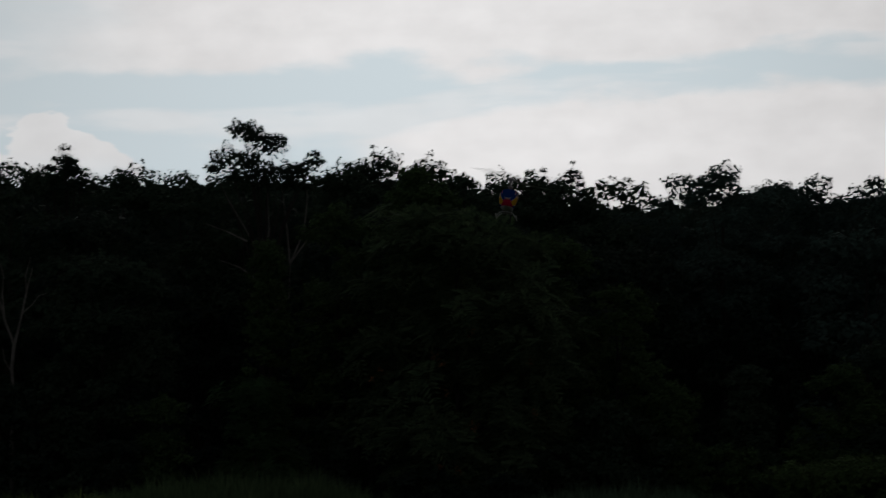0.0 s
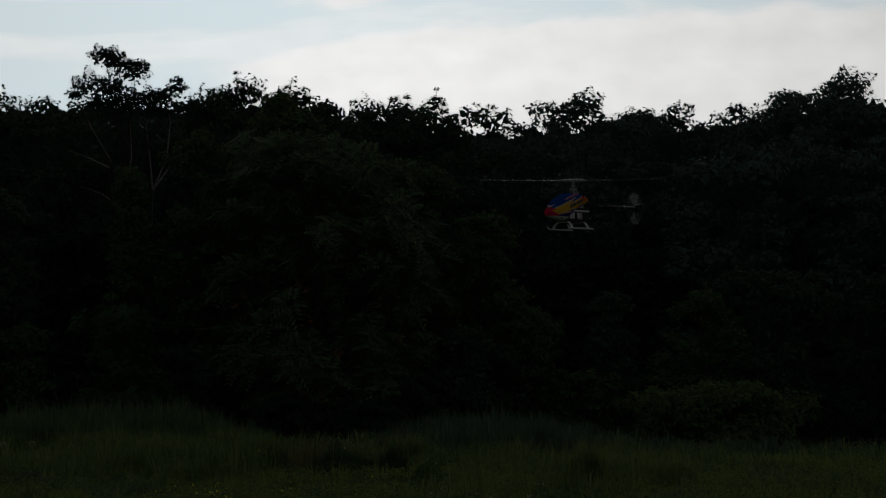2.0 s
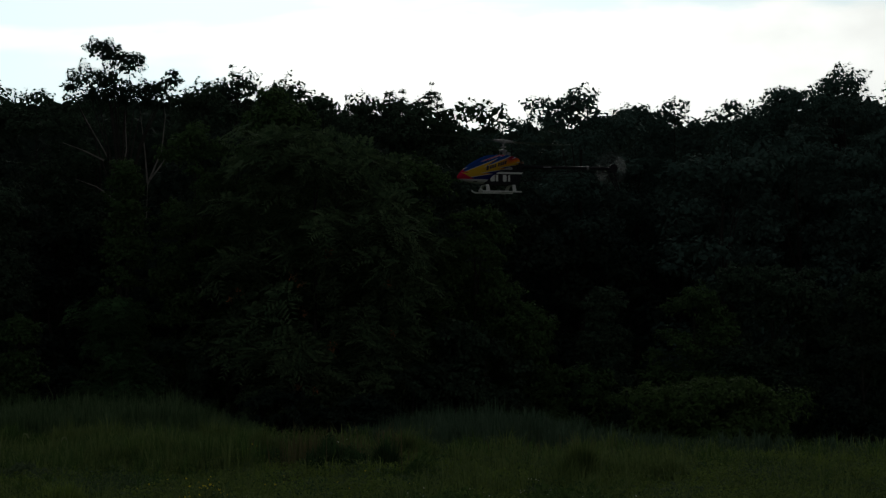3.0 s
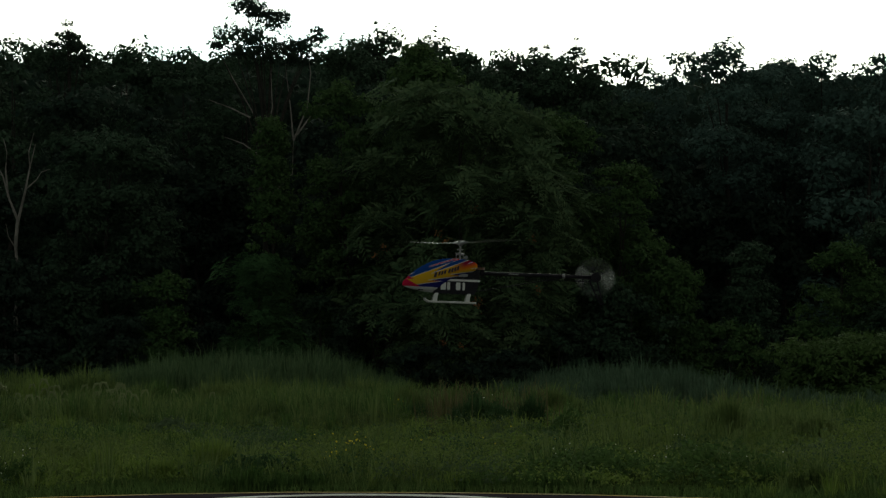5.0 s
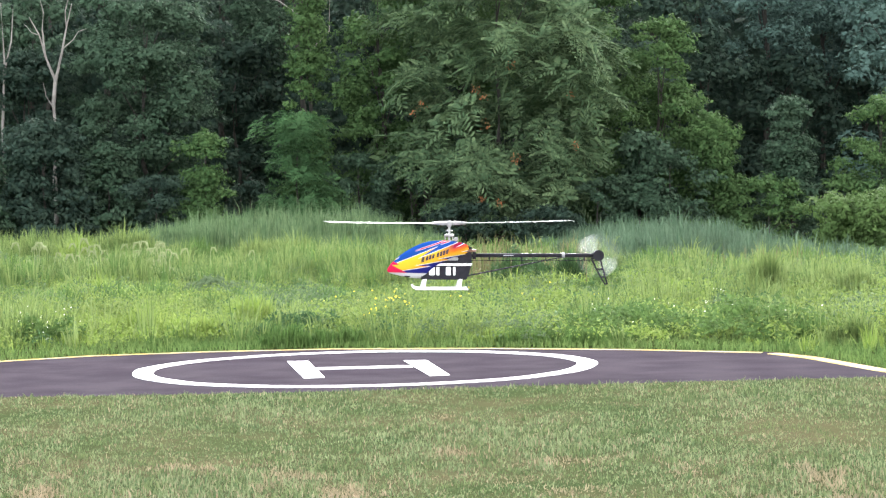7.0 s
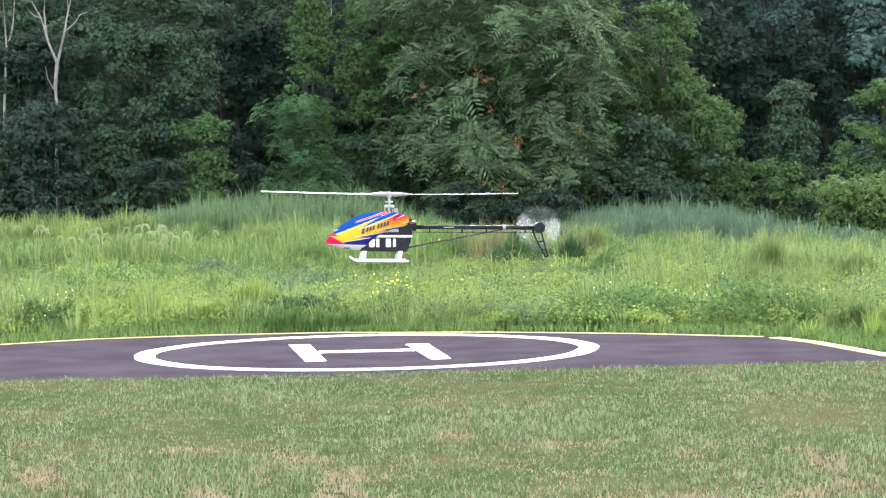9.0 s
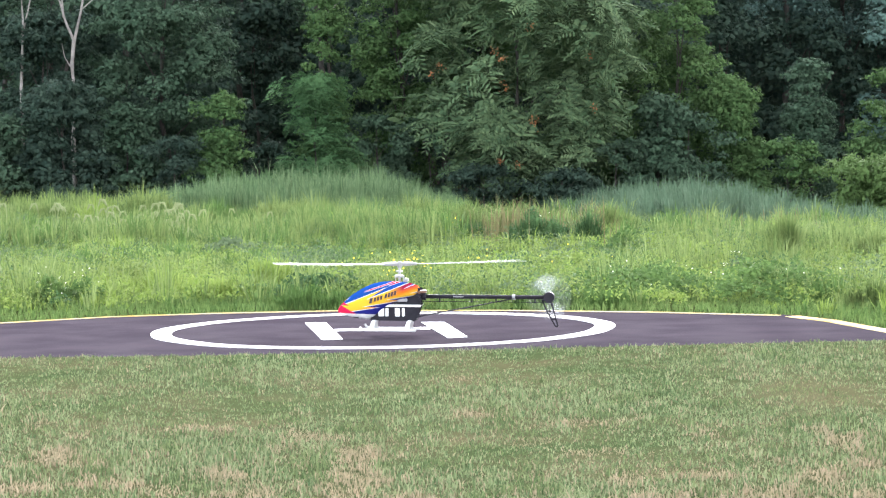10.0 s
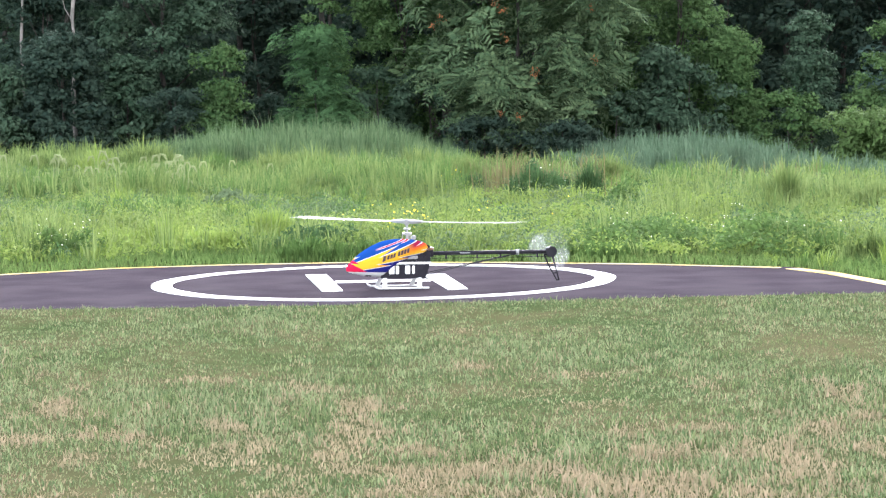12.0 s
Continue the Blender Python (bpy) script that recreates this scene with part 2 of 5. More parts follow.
def flame_paint():
    """Canopy paint: blue over yellow-orange flames over blue, white outlines, a red nose and a white chin."""
    m = bpy.data.materials.new("flame_paint")
    m.use_nodes = True
    n, l = m.node_tree.nodes, m.node_tree.links
    b = n["Principled BSDF"]
    co = n.new("ShaderNodeTexCoord")
    sp = n.new("ShaderNodeSeparateXYZ")
    l.new(co.outputs["Object"], sp.inputs[0])
    x, z = sp.outputs[0], sp.outputs[2]

    def f(op, p, q=0.0):
        t = n.new("ShaderNodeMath")
        t.operation = op
        for i, v in enumerate((p, q)):
            if isinstance(v, (int, float)):
                t.inputs[i].default_value = v
            else:
                l.new(v, t.inputs[i])
        return t.outputs[0]

    def ramp(v, stops):
        t = n.new("ShaderNodeValToRGB")
        t.color_ramp.interpolation = "LINEAR"
        e = t.color_ramp.elements
        while len(e) > 1:
            e.remove(e[-1])
        e[0].position, e[0].color = stops[0][0], (*stops[0][1], 1)
        for p, c in stops[1:]:
            k = e.new(p)
            k.color = (*c, 1)
        l.new(v, t.inputs[0])
        return t.outputs[0]

    def mixed(fac, p, q):
        t = n.new("ShaderNodeMix")
        t.data_type = "RGBA"
        l.new(fac, t.inputs["Factor"])
        l.new(p, t.inputs["A"])
        l.new(q, t.inputs["B"])
        return t.outputs["Result"]

    def rng(v, lo, hi):
        t = n.new("ShaderNodeMapRange")
        l.new(v, t.inputs["Value"])
        t.inputs["From Min"].default_value, t.inputs["From Max"].default_value = lo, hi
        return t.outputs["Result"]

    white, blue, navy = (0.46, 0.46, 0.48), (0.011, 0.048, 0.21), (0.014, 0.016, 0.12)
    yellow, orange, red = (0.54, 0.32, 0.026), (0.48, 0.10, 0.014), (0.40, 0.012, 0.035)

    def plain(c):
        t = n.new("ShaderNodeRGB")
        t.outputs[0].default_value = (*c, 1)
        return t.outputs[0]

    # a band of flame rises along the flank; its edges break into tongues that trail backwards
    v = f("SUBTRACT", f("SUBTRACT", z, 0.200), f("MULTIPLY", f("ADD", x, 0.13), 0.30))
    tongue_a = f("FRACT", f("MULTIPLY", f("ADD", x, f("MULTIPLY", v, -3.2)), 4.2))
    tongue_b = f("FRACT", f("MULTIPLY", f("ADD", x, f("MULTIPLY", v, 3.0)), 7.0))
    top = f("SUBTRACT", v, f("ADD", 0.012, f("MULTIPLY", tongue_a, 0.036)))
    foot = f("ADD", v, f("ADD", 0.022, f("MULTIPLY", tongue_b, 0.030)))
    fire = ramp(f("ADD", f("MULTIPLY", v, 6.0), 0.5), ((0.0, red), (0.20, orange), (0.32, yellow), (0.70, yellow), (0.82, orange)))
    dark_fire = ramp(f("ADD", f("MULTIPLY", v, 6.0), 0.5), ((0.0, orange), (0.30, yellow), (0.46, orange), (0.60, (0.21, 0.010, 0.035)), (0.9, (0.07, 0.010, 0.035))))
    fire = mixed(rng(x, -0.08, 0.03), fire, dark_fire)
    col = mixed(rng(top, 0.0, 0.001), fire, plain(white))
    col = mixed(rng(top, 0.006, 0.007), col, plain(blue))
    streak = f("SUBTRACT", v, f("ADD", 0.062, f("MULTIPLY", tongue_a, 0.012)))
    back = rng(x, -0.215, -0.17)
    col = mixed(f("MULTIPLY", back, rng(f("ABSOLUTE", streak), 0.0068, 0.006)), col, plain(white))
    col = mixed(f("MULTIPLY", back, rng(f("ABSOLUTE", streak), 0.0042, 0.0035)), col, plain(red))
    col = mixed(rng(foot, 0.0, -0.001), col, plain(white))
    col = mixed(rng(foot, -0.006, -0.007), col, plain(navy))
    chin = f("SUBTRACT", z, f("ADD", 0.106, f("MULTIPLY", f("ADD", x, 0.30), -0.02)))
    col = mixed(f("MULTIPLY", rng(chin, 0.001, -0.001), rng(x, -0.13, -0.15)), col, plain(white))
    nose_edge = f("ADD", x, f("ADD", f("MULTIPLY", tongue_b, 0.05), f("MULTIPLY", f("SUBTRACT", z, 0.15), 0.9)))
    col = mixed(f("MULTIPLY", rng(nose_edge, -0.302, -0.306), rng(chin, -0.001, 0.001)), col, plain((0.42, 0.013, 0.05)))
    l.new(col, b.inputs["Base Color"])
    b.inputs["Roughness"].default_value = 0.35
    b.inputs["Specular IOR Level"].default_value = 0.0
    return m


M["flame"] = flame_paint()


# ---- building helpers ----
def finish(name, bm, material, parent=None, label="", smooth=False):
    me = bpy.data.meshes.new(name)
    bm.normal_update()
    bm.to_mesh(me)
    bm.free()
    if smooth:
        me.polygons.foreach_set("use_smooth", [True] * len(me.polygons))
    me.materials.append(material)
    ob = new(name, me)
    if parent:
        ob.parent = parent
    if label:
        tagged(ob, label)
    return ob


def part(name, bm, material, parent, label="", smooth=False):
    return finish(name, bm, material, parent, label, smooth)


def tube(bm, pts, radii, sides=8, caps=True):
    """A tapered round bar through the points."""
    rings = []
    pts = [Vector(p) for p in pts]
    for i, p in enumerate(pts):
        d = (pts[min(i + 1, len(pts) - 1)] - pts[max(i - 1, 0)]).normalized()
        q = d.to_track_quat("Z", "Y")
        rings.append([bm.verts.new(p + q @ Vector((math.cos(2 * math.pi * k / sides) * radii[i], math.sin(2 * math.pi * k / sides) * radii[i], 0)))
                      for k in range(sides)])
    for r0, r1 in zip(rings, rings[1:]):
        for k in range(sides):
            bm.faces.new((r0[k], r0[(k + 1) % sides], r1[(k + 1) % sides], r1[k]))
    if caps:
        bm.faces.new(list(reversed(rings[0])))
        bm.faces.new(rings[-1])
    return bm


def bar(pts, r, sides=8):
    return tube(bmesh.new(), pts, [r] * len(pts) if isinstance(r, (int, float)) else r, sides)


def box(x0, x1, y0, y1, z0, z1, bevel=0.004):
    bm2 = bmesh.new()
    bmesh.ops.create_cube(bm2, size=1.0)
    for v in bm2.verts:
        v.co = Vector(((x0 + x1) / 2 + v.co.x * (x1 - x0), (y0 + y1) / 2 + v.co.y * (y1 - y0), (z0 + z1) / 2 + v.co.z * (z1 - z0)))
    if bevel:
        bmesh.ops.bevel(bm2, geom=bm2.edges[:], offset=bevel, segments=2, affect="EDGES")
    return bm2


def slab(outline, y0, y1):
    """A plate of the outline in x and z, from y0 to y1."""
    bm = bmesh.new()
    f = bm.faces.new([bm.verts.new((x, y0, z)) for x, z in outline])
    r = bmesh.ops.extrude_face_region(bm, geom=[f])
    for v in r["geom"]:
        if isinstance(v, bmesh.types.BMVert):
            v.co.y = y1
    bmesh.ops.recalc_face_normals(bm, faces=bm.faces)
    return bm


def flat(outline, z0, z1):
    """A plate of the outline in x and y, from z0 to z1."""
    bm = bmesh.new()
    f = bm.faces.new([bm.verts.new((x, y, z0)) for x, y in outline])
    r = bmesh.ops.extrude_face_region(bm, geom=[f])
    for v in r["geom"]:
        if isinstance(v, bmesh.types.BMVert):
            v.co.z = z1
    bmesh.ops.recalc_face_normals(bm, faces=bm.faces)
    return bm


def array_mesh(name, verts, faces_per, material, parent=None, smooth=False):
    """A mesh of many alike pieces: verts (n, k, 3), faces_per: the faces of one piece by its own vertex numbers."""
    n, k, _ = verts.shape
    me = bpy.data.meshes.new(name)
    me.vertices.add(n * k)
    me.vertices.foreach_set("co", verts.astype(np.float32).ravel())
    sizes = np.array([len(f) for f in faces_per])
    idx = np.concatenate([np.array(f) for f in faces_per])
    loops = (idx[None, :] + (np.arange(n) * k)[:, None]).ravel()
    tot = np.tile(sizes, n)
    start = np.concatenate([[0], np.cumsum(tot)[:-1]])
    me.loops.add(len(loops))
    me.loops.foreach_set("vertex_index", loops.astype(np.int32))
    me.polygons.add(len(tot))
    me.polygons.foreach_set("loop_start", start.astype(np.int32))
    me.update(calc_edges=True)
    me.validate()
    if smooth:
        me.polygons.foreach_set("use_smooth", [True] * len(me.polygons))
    me.materials.append(material)
    ob = new(name, me)
    if parent:
        ob.parent = parent
    return ob


rng = np.random.default_rng(7)


def land(x, y):
    """Height of the ground: level lawn and pad, then a meadow that falls away to the woods and to the east."""
    x, y = np.asarray(x, float), np.asarray(y, float)
    s = np.clip((y - 20.0) / 60.0, 0, 1)
    z = -1.4 * s
    z = z - 0.08 * np.clip(x - 4, 0, 14) * np.clip((y - 30) / 50, 0, 1)
    z = z + 0.06 * np.sin(x * 0.9 + y * 0.35) * np.clip((y - 22) / 12, 0, 1)
    return z


def blades(name, x, y, h, wid, lean, material, curl=0.35, parent=None, z=None):
    """Grass: one bent, tapering blade at each (x, y), of height h and width wid."""
    n = len(x)
    z0 = land(x, y) if z is None else z
    th = rng.uniform(0, 2 * np.pi, n)
    ld = rng.uniform(0, 2 * np.pi, n)
    dx, dy = np.cos(th) * wid / 2, np.sin(th) * wid / 2 * 0.6
    lx, ly = np.cos(ld) * lean * h, np.sin(ld) * lean * h
    v = np.zeros((n, 5, 3))
    base = np.stack([x, y, z0 - 0.01], -1)
    side = np.stack([dx, dy, np.zeros(n)], -1)
    mid = base + np.stack([lx * 0.3, ly * 0.3, h * 0.6], -1)
    tip = base + np.stack([lx, ly, h * (1 - curl * lean)], -1)
    v[:, 0], v[:, 1], v[:, 2], v[:, 3], v[:, 4] = base - side, base + side, mid - side * 0.8, mid + side * 0.8, tip
    return array_mesh(name, v, [(0, 1, 3, 2), (2, 3, 4)], material, parent)


def leaves(pos, nrm, size, narrow=0.55, droop=0.15):
    """Leaf verts: a folded diamond at each position, facing nrm."""
    n = len(pos)
    nrm = nrm / np.linalg.norm(nrm, axis=1, keepdims=True)
    r = rng.normal(size=(n, 3))
    t = np.cross(nrm, r)
    t /= np.linalg.norm(t, axis=1, keepdims=True)
    b = np.cross(nrm, t)
    s = size[:, None]
    v = np.zeros((n, 4, 3))
    v[:, 0] = pos - t * s * 0.5
    v[:, 1] = pos + b * s * narrow * 0.5 - nrm * s * droop
    v[:, 2] = pos + t * s * 0.5 - np.array([0, 0, 1.0]) * s * droop
    v[:, 3] = pos - b * s * narrow * 0.5 - nrm * s * droop
    return v


LEAF_FACES = [(0, 1, 2), (0, 2, 3)]


# ---- ground, pad ----
def ground_sheet():
    bm = bmesh.new()
    xs = [-1500, -400, -120, -50] + [-30 + 2 * i for i in range(41)] + [70, 130, 400, 1500]
    ys = [-600, -150, -40, -10, 4] + [14 + 2 * i for i in range(60)] + [150, 220, 500, 2500]
    grid = [[bm.verts.new((x, y, float(land(x, y)) - 0.02)) for x in xs] for y in ys]
    for j in range(len(ys) - 1):
        for i in range(len(xs) - 1):
            bm.faces.new((grid[j][i], grid[j][i + 1], grid[j + 1][i + 1], grid[j + 1][i]))
    return tagged(finish("ground", bm, M["soil"], smooth=True), "meadow soil with green thatch", "ground", kind="structure")


ground_sheet()

LAWN_EDGE = ((-14, 15.61), (-6, 15.16), (-2.27, 14.96), (-1.27, 14.88), (-0.15, 14.84), (0.71, 14.90), (1.71, 14.96), (2.94, 14.98), (3.2, 14.98), (14, 15.16))
FAR_EDGE = ((2.9, 16.75), (2.70, 17.19), (1.81, 17.75), (0.86, 18.17), (-0.26, 18.46), (-1.14, 18.45), (-1.93, 18.30), (-2.66, 17.87), (-4.5, 17.3), (-9, 16.9), (-14, 16.7))
lawn = finish("lawn", flat([(-14, -8), (14, -8)] + list(reversed(LAWN_EDGE)), -0.05, 0.004), M["lawn_soil"])
tagged(lawn, "mown lawn, green with straw-coloured dry patches", "lawn", kind="structure")
pad = finish("landing_pad", flat([(-14, 15.0), (-6, 14.6), (-1, 14.4), (3.47, 14.4), (3.20, 15.3)] + list(FAR_EDGE), -0.08, 0.0), M["asphalt"])
tagged(pad, "dark asphalt helicopter landing pad with painted markings", "landing pad", kind="structure")


def ring(cx, cy, r0, r1, z0, z1, n=96):
    bm = bmesh.new()
    vs = []
    for i in range(n):
        a = 2 * math.pi * i / n
        wob = 0.006 * math.sin(5 * a) + 0.004 * math.sin(13 * a + 1)
        c, s = math.cos(a), math.sin(a)
        vs.append([bm.verts.new((cx + (r + wob) * c, cy + (r + wob) * s, z)) for r, z in ((r0, z0), (r0, z1), (r1, z1), (r1, z0))])
    for i in range(n):
        p, q = vs[i], vs[(i + 1) % n]
        for k in range(3):
            bm.faces.new((p[k], p[k + 1], q[k + 1], q[k]))
    bmesh.ops.recalc_face_normals(bm, faces=bm.faces)
    return bm


tagged(part("painted_ring", ring(-0.02, 16.62, 1.355, 1.487, 0.0005, 0.004), M["white_paint"], pad), "worn white painted circle")
part("letter_stroke", flat(((-0.54, 17.28), (-0.40, 17.27), (-0.268, 15.88), (-0.395, 15.86)), 0.0005, 0.004), M["white_paint"], pad, "white stroke of the letter H")
part("letter_stroke", flat(((0.235, 17.12), (0.385, 17.11), (0.495, 15.86), (0.375, 15.82)), 0.0005, 0.004), M["white_paint"], pad, "white stroke of the letter H")
part("letter_stroke", flat(((-0.332, 16.68), (0.273, 16.70), (0.284, 16.54), (-0.324, 16.52)), 0.0005, 0.004), M["white_paint"], pad, "white crossbar of the letter H")


def strip(path, width, z0, z1):
    left, right = [], []
    for i, p in enumerate(path):
        a, b = Vector(path[max(i - 1, 0)]), Vector(path[min(i + 1, len(path) - 1)])
        d = (b - a).normalized()
        nrm = Vector((-d.y, d.x))
        wd = width[i] if isinstance(width, (list, tuple)) else width
        left.append(Vector(p) + nrm * wd)
        right.append(Vector(p))
    out = [(v.x, v.y) for v in right] + [(v.x, v.y) for v in reversed(left)]
    return flat(out, z0, z1)


part("edge_line", strip(((3.44, 14.45), (3.12, 15.55), (2.90, 16.60), (2.72, 17.06)), 0.10, 0.0005, 0.004), M["yellow_paint"], pad, "yellow painted edge line")
part("edge_line", strip(((2.62, 17.16), (1.80, 17.70), (0.86, 18.12), (-0.26, 18.41), (-1.14, 18.40), (-1.93, 18.25), (-2.66, 17.83), (-4.5, 17.26), (-9, 16.86)), 0.04, 0.0005, 0.004),
     M["yellow_paint"], pad, "faded yellow painted edge line")


def scatter(n, y0, y1, az0=-10.5, az1=17.5, power=1.0):
    """Places in the wedge of ground before the camera's stand, denser towards it with a higher power."""
    u = rng.uniform(0, 1, n)
    if power == 1.0:
        y = y0 * (y1 / y0) ** u
    else:
        y = y0 + (y1 - y0) * u ** power
    a = np.radians(rng.uniform(az0, az1, n))
    return y * np.tan(a), y


def patch_noise(x, y, s, seed=0.0):
    return np.array([noise.noise(Vector((float(a) * s + seed, float(b) * s, seed))) for a, b in zip(x, y)])


def off_pad(x, y):
    fx = np.array([p[0] for p in reversed(FAR_EDGE)])
    fy = np.array([p[1] for p in reversed(FAR_EDGE)])
    edge = np.interp(x, fx, fy)
    return (y > edge + 0.02) | (x > 2.72 + (17.19 - y) * 0.26 + 0.04)


# mown lawn blades
nl = 152000
lx, ly = scatter(nl, 7.3, 15.3, -9.4, 12.8, power=0.9)
keep = ly < np.interp(lx, [p[0] for p in LAWN_EDGE], [p[1] for p in LAWN_EDGE]) + rng.normal(0, 0.03, nl)
lx, ly = lx[keep], ly[keep]
lh = rng.uniform(0.020, 0.050, len(lx)) * (1 + 0.7 * patch_noise(lx, ly, 9.0, 8.0)) * (1 + 0.3 * np.sin(lx * 2.1) * np.sin(ly * 1.7))
dry = 1.1 * patch_noise(lx, ly * 0.7, 4.2, 1.0) + 0.6 * patch_noise(lx, ly, 1.2, 4.0) + rng.normal(0, 0.16, len(lx)) > 0.17 + 0.17 * (ly - 9.0)
dry |= rng.uniform(0, 1, len(lx)) < 0.10 + 0.12 * np.clip((11.5 - ly) / 3, 0, 1)
deep = ~dry & (patch_noise(lx, ly * 0.5, 5.0, 14.0) + 0.5 * patch_noise(lx, ly * 0.6, 14.0, 17.0) + rng.normal(0, 0.12, len(lx)) > 0.16)
lh = np.where(deep, lh * 1.15, lh) * np.interp(ly, [9.0, 13.0], [1.0, 0.75])
for nm, mask, key, lab in (("lawn_grass", ~dry & ~deep, "lawn", "short mown green grass"), ("lush_lawn_grass", deep, "lawn_deep", "deeper green tufts in the mown lawn"), ("dry_lawn_grass", dry, "straw", "dry straw-coloured patches of mown grass")):
    k = int(mask.sum())
    tagged(blades(nm, lx[mask], ly[mask], lh[mask], np.full(k, 0.0052) * rng.uniform(0.6, 1.4, k), rng.uniform(0.1, 0.75, k), M[key], z=np.zeros(k)), lab, "grass", kind="stuff")

# verge behind the pad
vx, vy = scatter(44000, 14.9, 21.5, -12, 14)
keep = off_pad(vx, vy) & (vy > 14.9)
vx, vy = vx[keep], vy[keep]
vh = rng.uniform(0.03, 0.085, len(vx)) * (1 + np.clip((vy - 18.5) / 2.5, 0, 1) * 0.5)
tagged(blades("verge_grass", vx, vy, vh, np.full(len(vx), 0.008), rng.uniform(0.2, 0.9, len(vx)), M["edge_grass"]),
       "short green grass beside the asphalt", "grass", kind="stuff")

# open meadow, tuft by tuft
def tufted(n_tufts, per, y0, y1, az0=-10.5, az1=17.5):
    """Tufts of blades over the wedge of ground: places of the blades, their tuft's centre and its own size."""
    cx, cy = scatter(n_tufts, y0, y1, az0, az1)
    ok = off_pad(cx, cy - 0.35 - 0.35 * (cx < 0)) & (cy > 17.2 - 0.3 * (cx - 3))
    cx, cy = cx[ok], cy[ok]
    pn = 0.9 * patch_noise(cx, cy * 0.30, 0.75, 3.0) + 0.7 * patch_noise(cx, cy * 0.34, 1.9, 9.0)
    size = np.clip(np.exp(1.4 * pn), 0.35, 2.0) * rng.uniform(0.6, 1.4, len(cx))
    return np.repeat(cx, per), np.repeat(cy, per), np.repeat(pn, per), np.repeat(size, per)


def tuft_blades(name, cx, cy, h, spread, wid, material):
    n = len(cx)
    a, q = rng.uniform(0, 2 * np.pi, n), rng.uniform(0.1, 1, n)
    x, y = cx + spread * q * 0.35 * np.cos(a), cy + spread * q * 0.35 * np.sin(a)
    z0 = land(x, y)
    out = spread * q
    v = np.zeros((n, 5, 3))
    base = np.stack([x, y, z0 - 0.01], -1)
    th = a + np.pi / 2 + rng.normal(0, 0.5, n)
    side = np.stack([np.cos(th) * wid / 2, np.sin(th) * wid / 2, np.zeros(n)], -1)
    way = np.stack([np.cos(a), np.sin(a), np.zeros(n)], -1)
    up = np.array([0, 0, 1.0])
    mid = base + way * (out * 0.35)[:, None] + up * (h * 0.68)[:, None]
    tip = base + way * out[:, None] + up * (h * (1.0 - 0.28 * q))[:, None]
    v[:, 0], v[:, 1], v[:, 2], v[:, 3], v[:, 4] = base - side, base + side, mid - side * 0.85, mid + side * 0.85, tip
    return array_mesh(name, v, [(0, 1, 3, 2), (2, 3, 4)], material)


cx, cy, pn, size = tufted(9500, 15, 16.4, 82)
far = np.clip((cy - 24) / 18, 0, 1)
mh = (0.075 + 0.165 * far) * size * rng.uniform(0.6, 1.2, len(cx))
mw = np.maximum(0.007, cy * 0.00038) * rng.uniform(0.7, 1.4, len(cx))
kind = 0.9 * patch_noise(cx, cy * 0.28, 0.55, 31.0) + 0.6 * patch_noise(cx, cy * 0.32, 1.6, 37.0) + np.repeat(rng.normal(0, 0.12, len(cx) // 15), 15)
for nm, mask, key, lab in (("meadow_grass", (kind > -0.12) & ((kind <= 0.22) | (cy > 40)), "meadow", "tufted green meadow grass"),
                           ("tall_meadow_grass", (kind > 0.22) & (cy <= 40), "bright", "yellow-green taller meadow grass"),
                           ("dark_meadow_grass", kind <= -0.12, "verge", "deep green meadow grass")):
    tagged(tuft_blades(nm, cx[mask], cy[mask], mh[mask], mh[mask] * rng.uniform(0.6, 1.3, int(mask.sum())), mw[mask], M[key]), lab, "grass", kind="stuff")


ax, ay, apn, asz = tufted(700, 14, 18.2, 27)
ah = 0.20 * asz * rng.uniform(0.6, 1.2, len(ax))
tagged(tuft_blades("arching_grass", ax, ay, ah, ah * rng.uniform(0.6, 1.3, len(ax)), np.full(len(ax), 0.0085), M["meadow"]), "arching long grass behind the pad", "grass", kind="stuff")


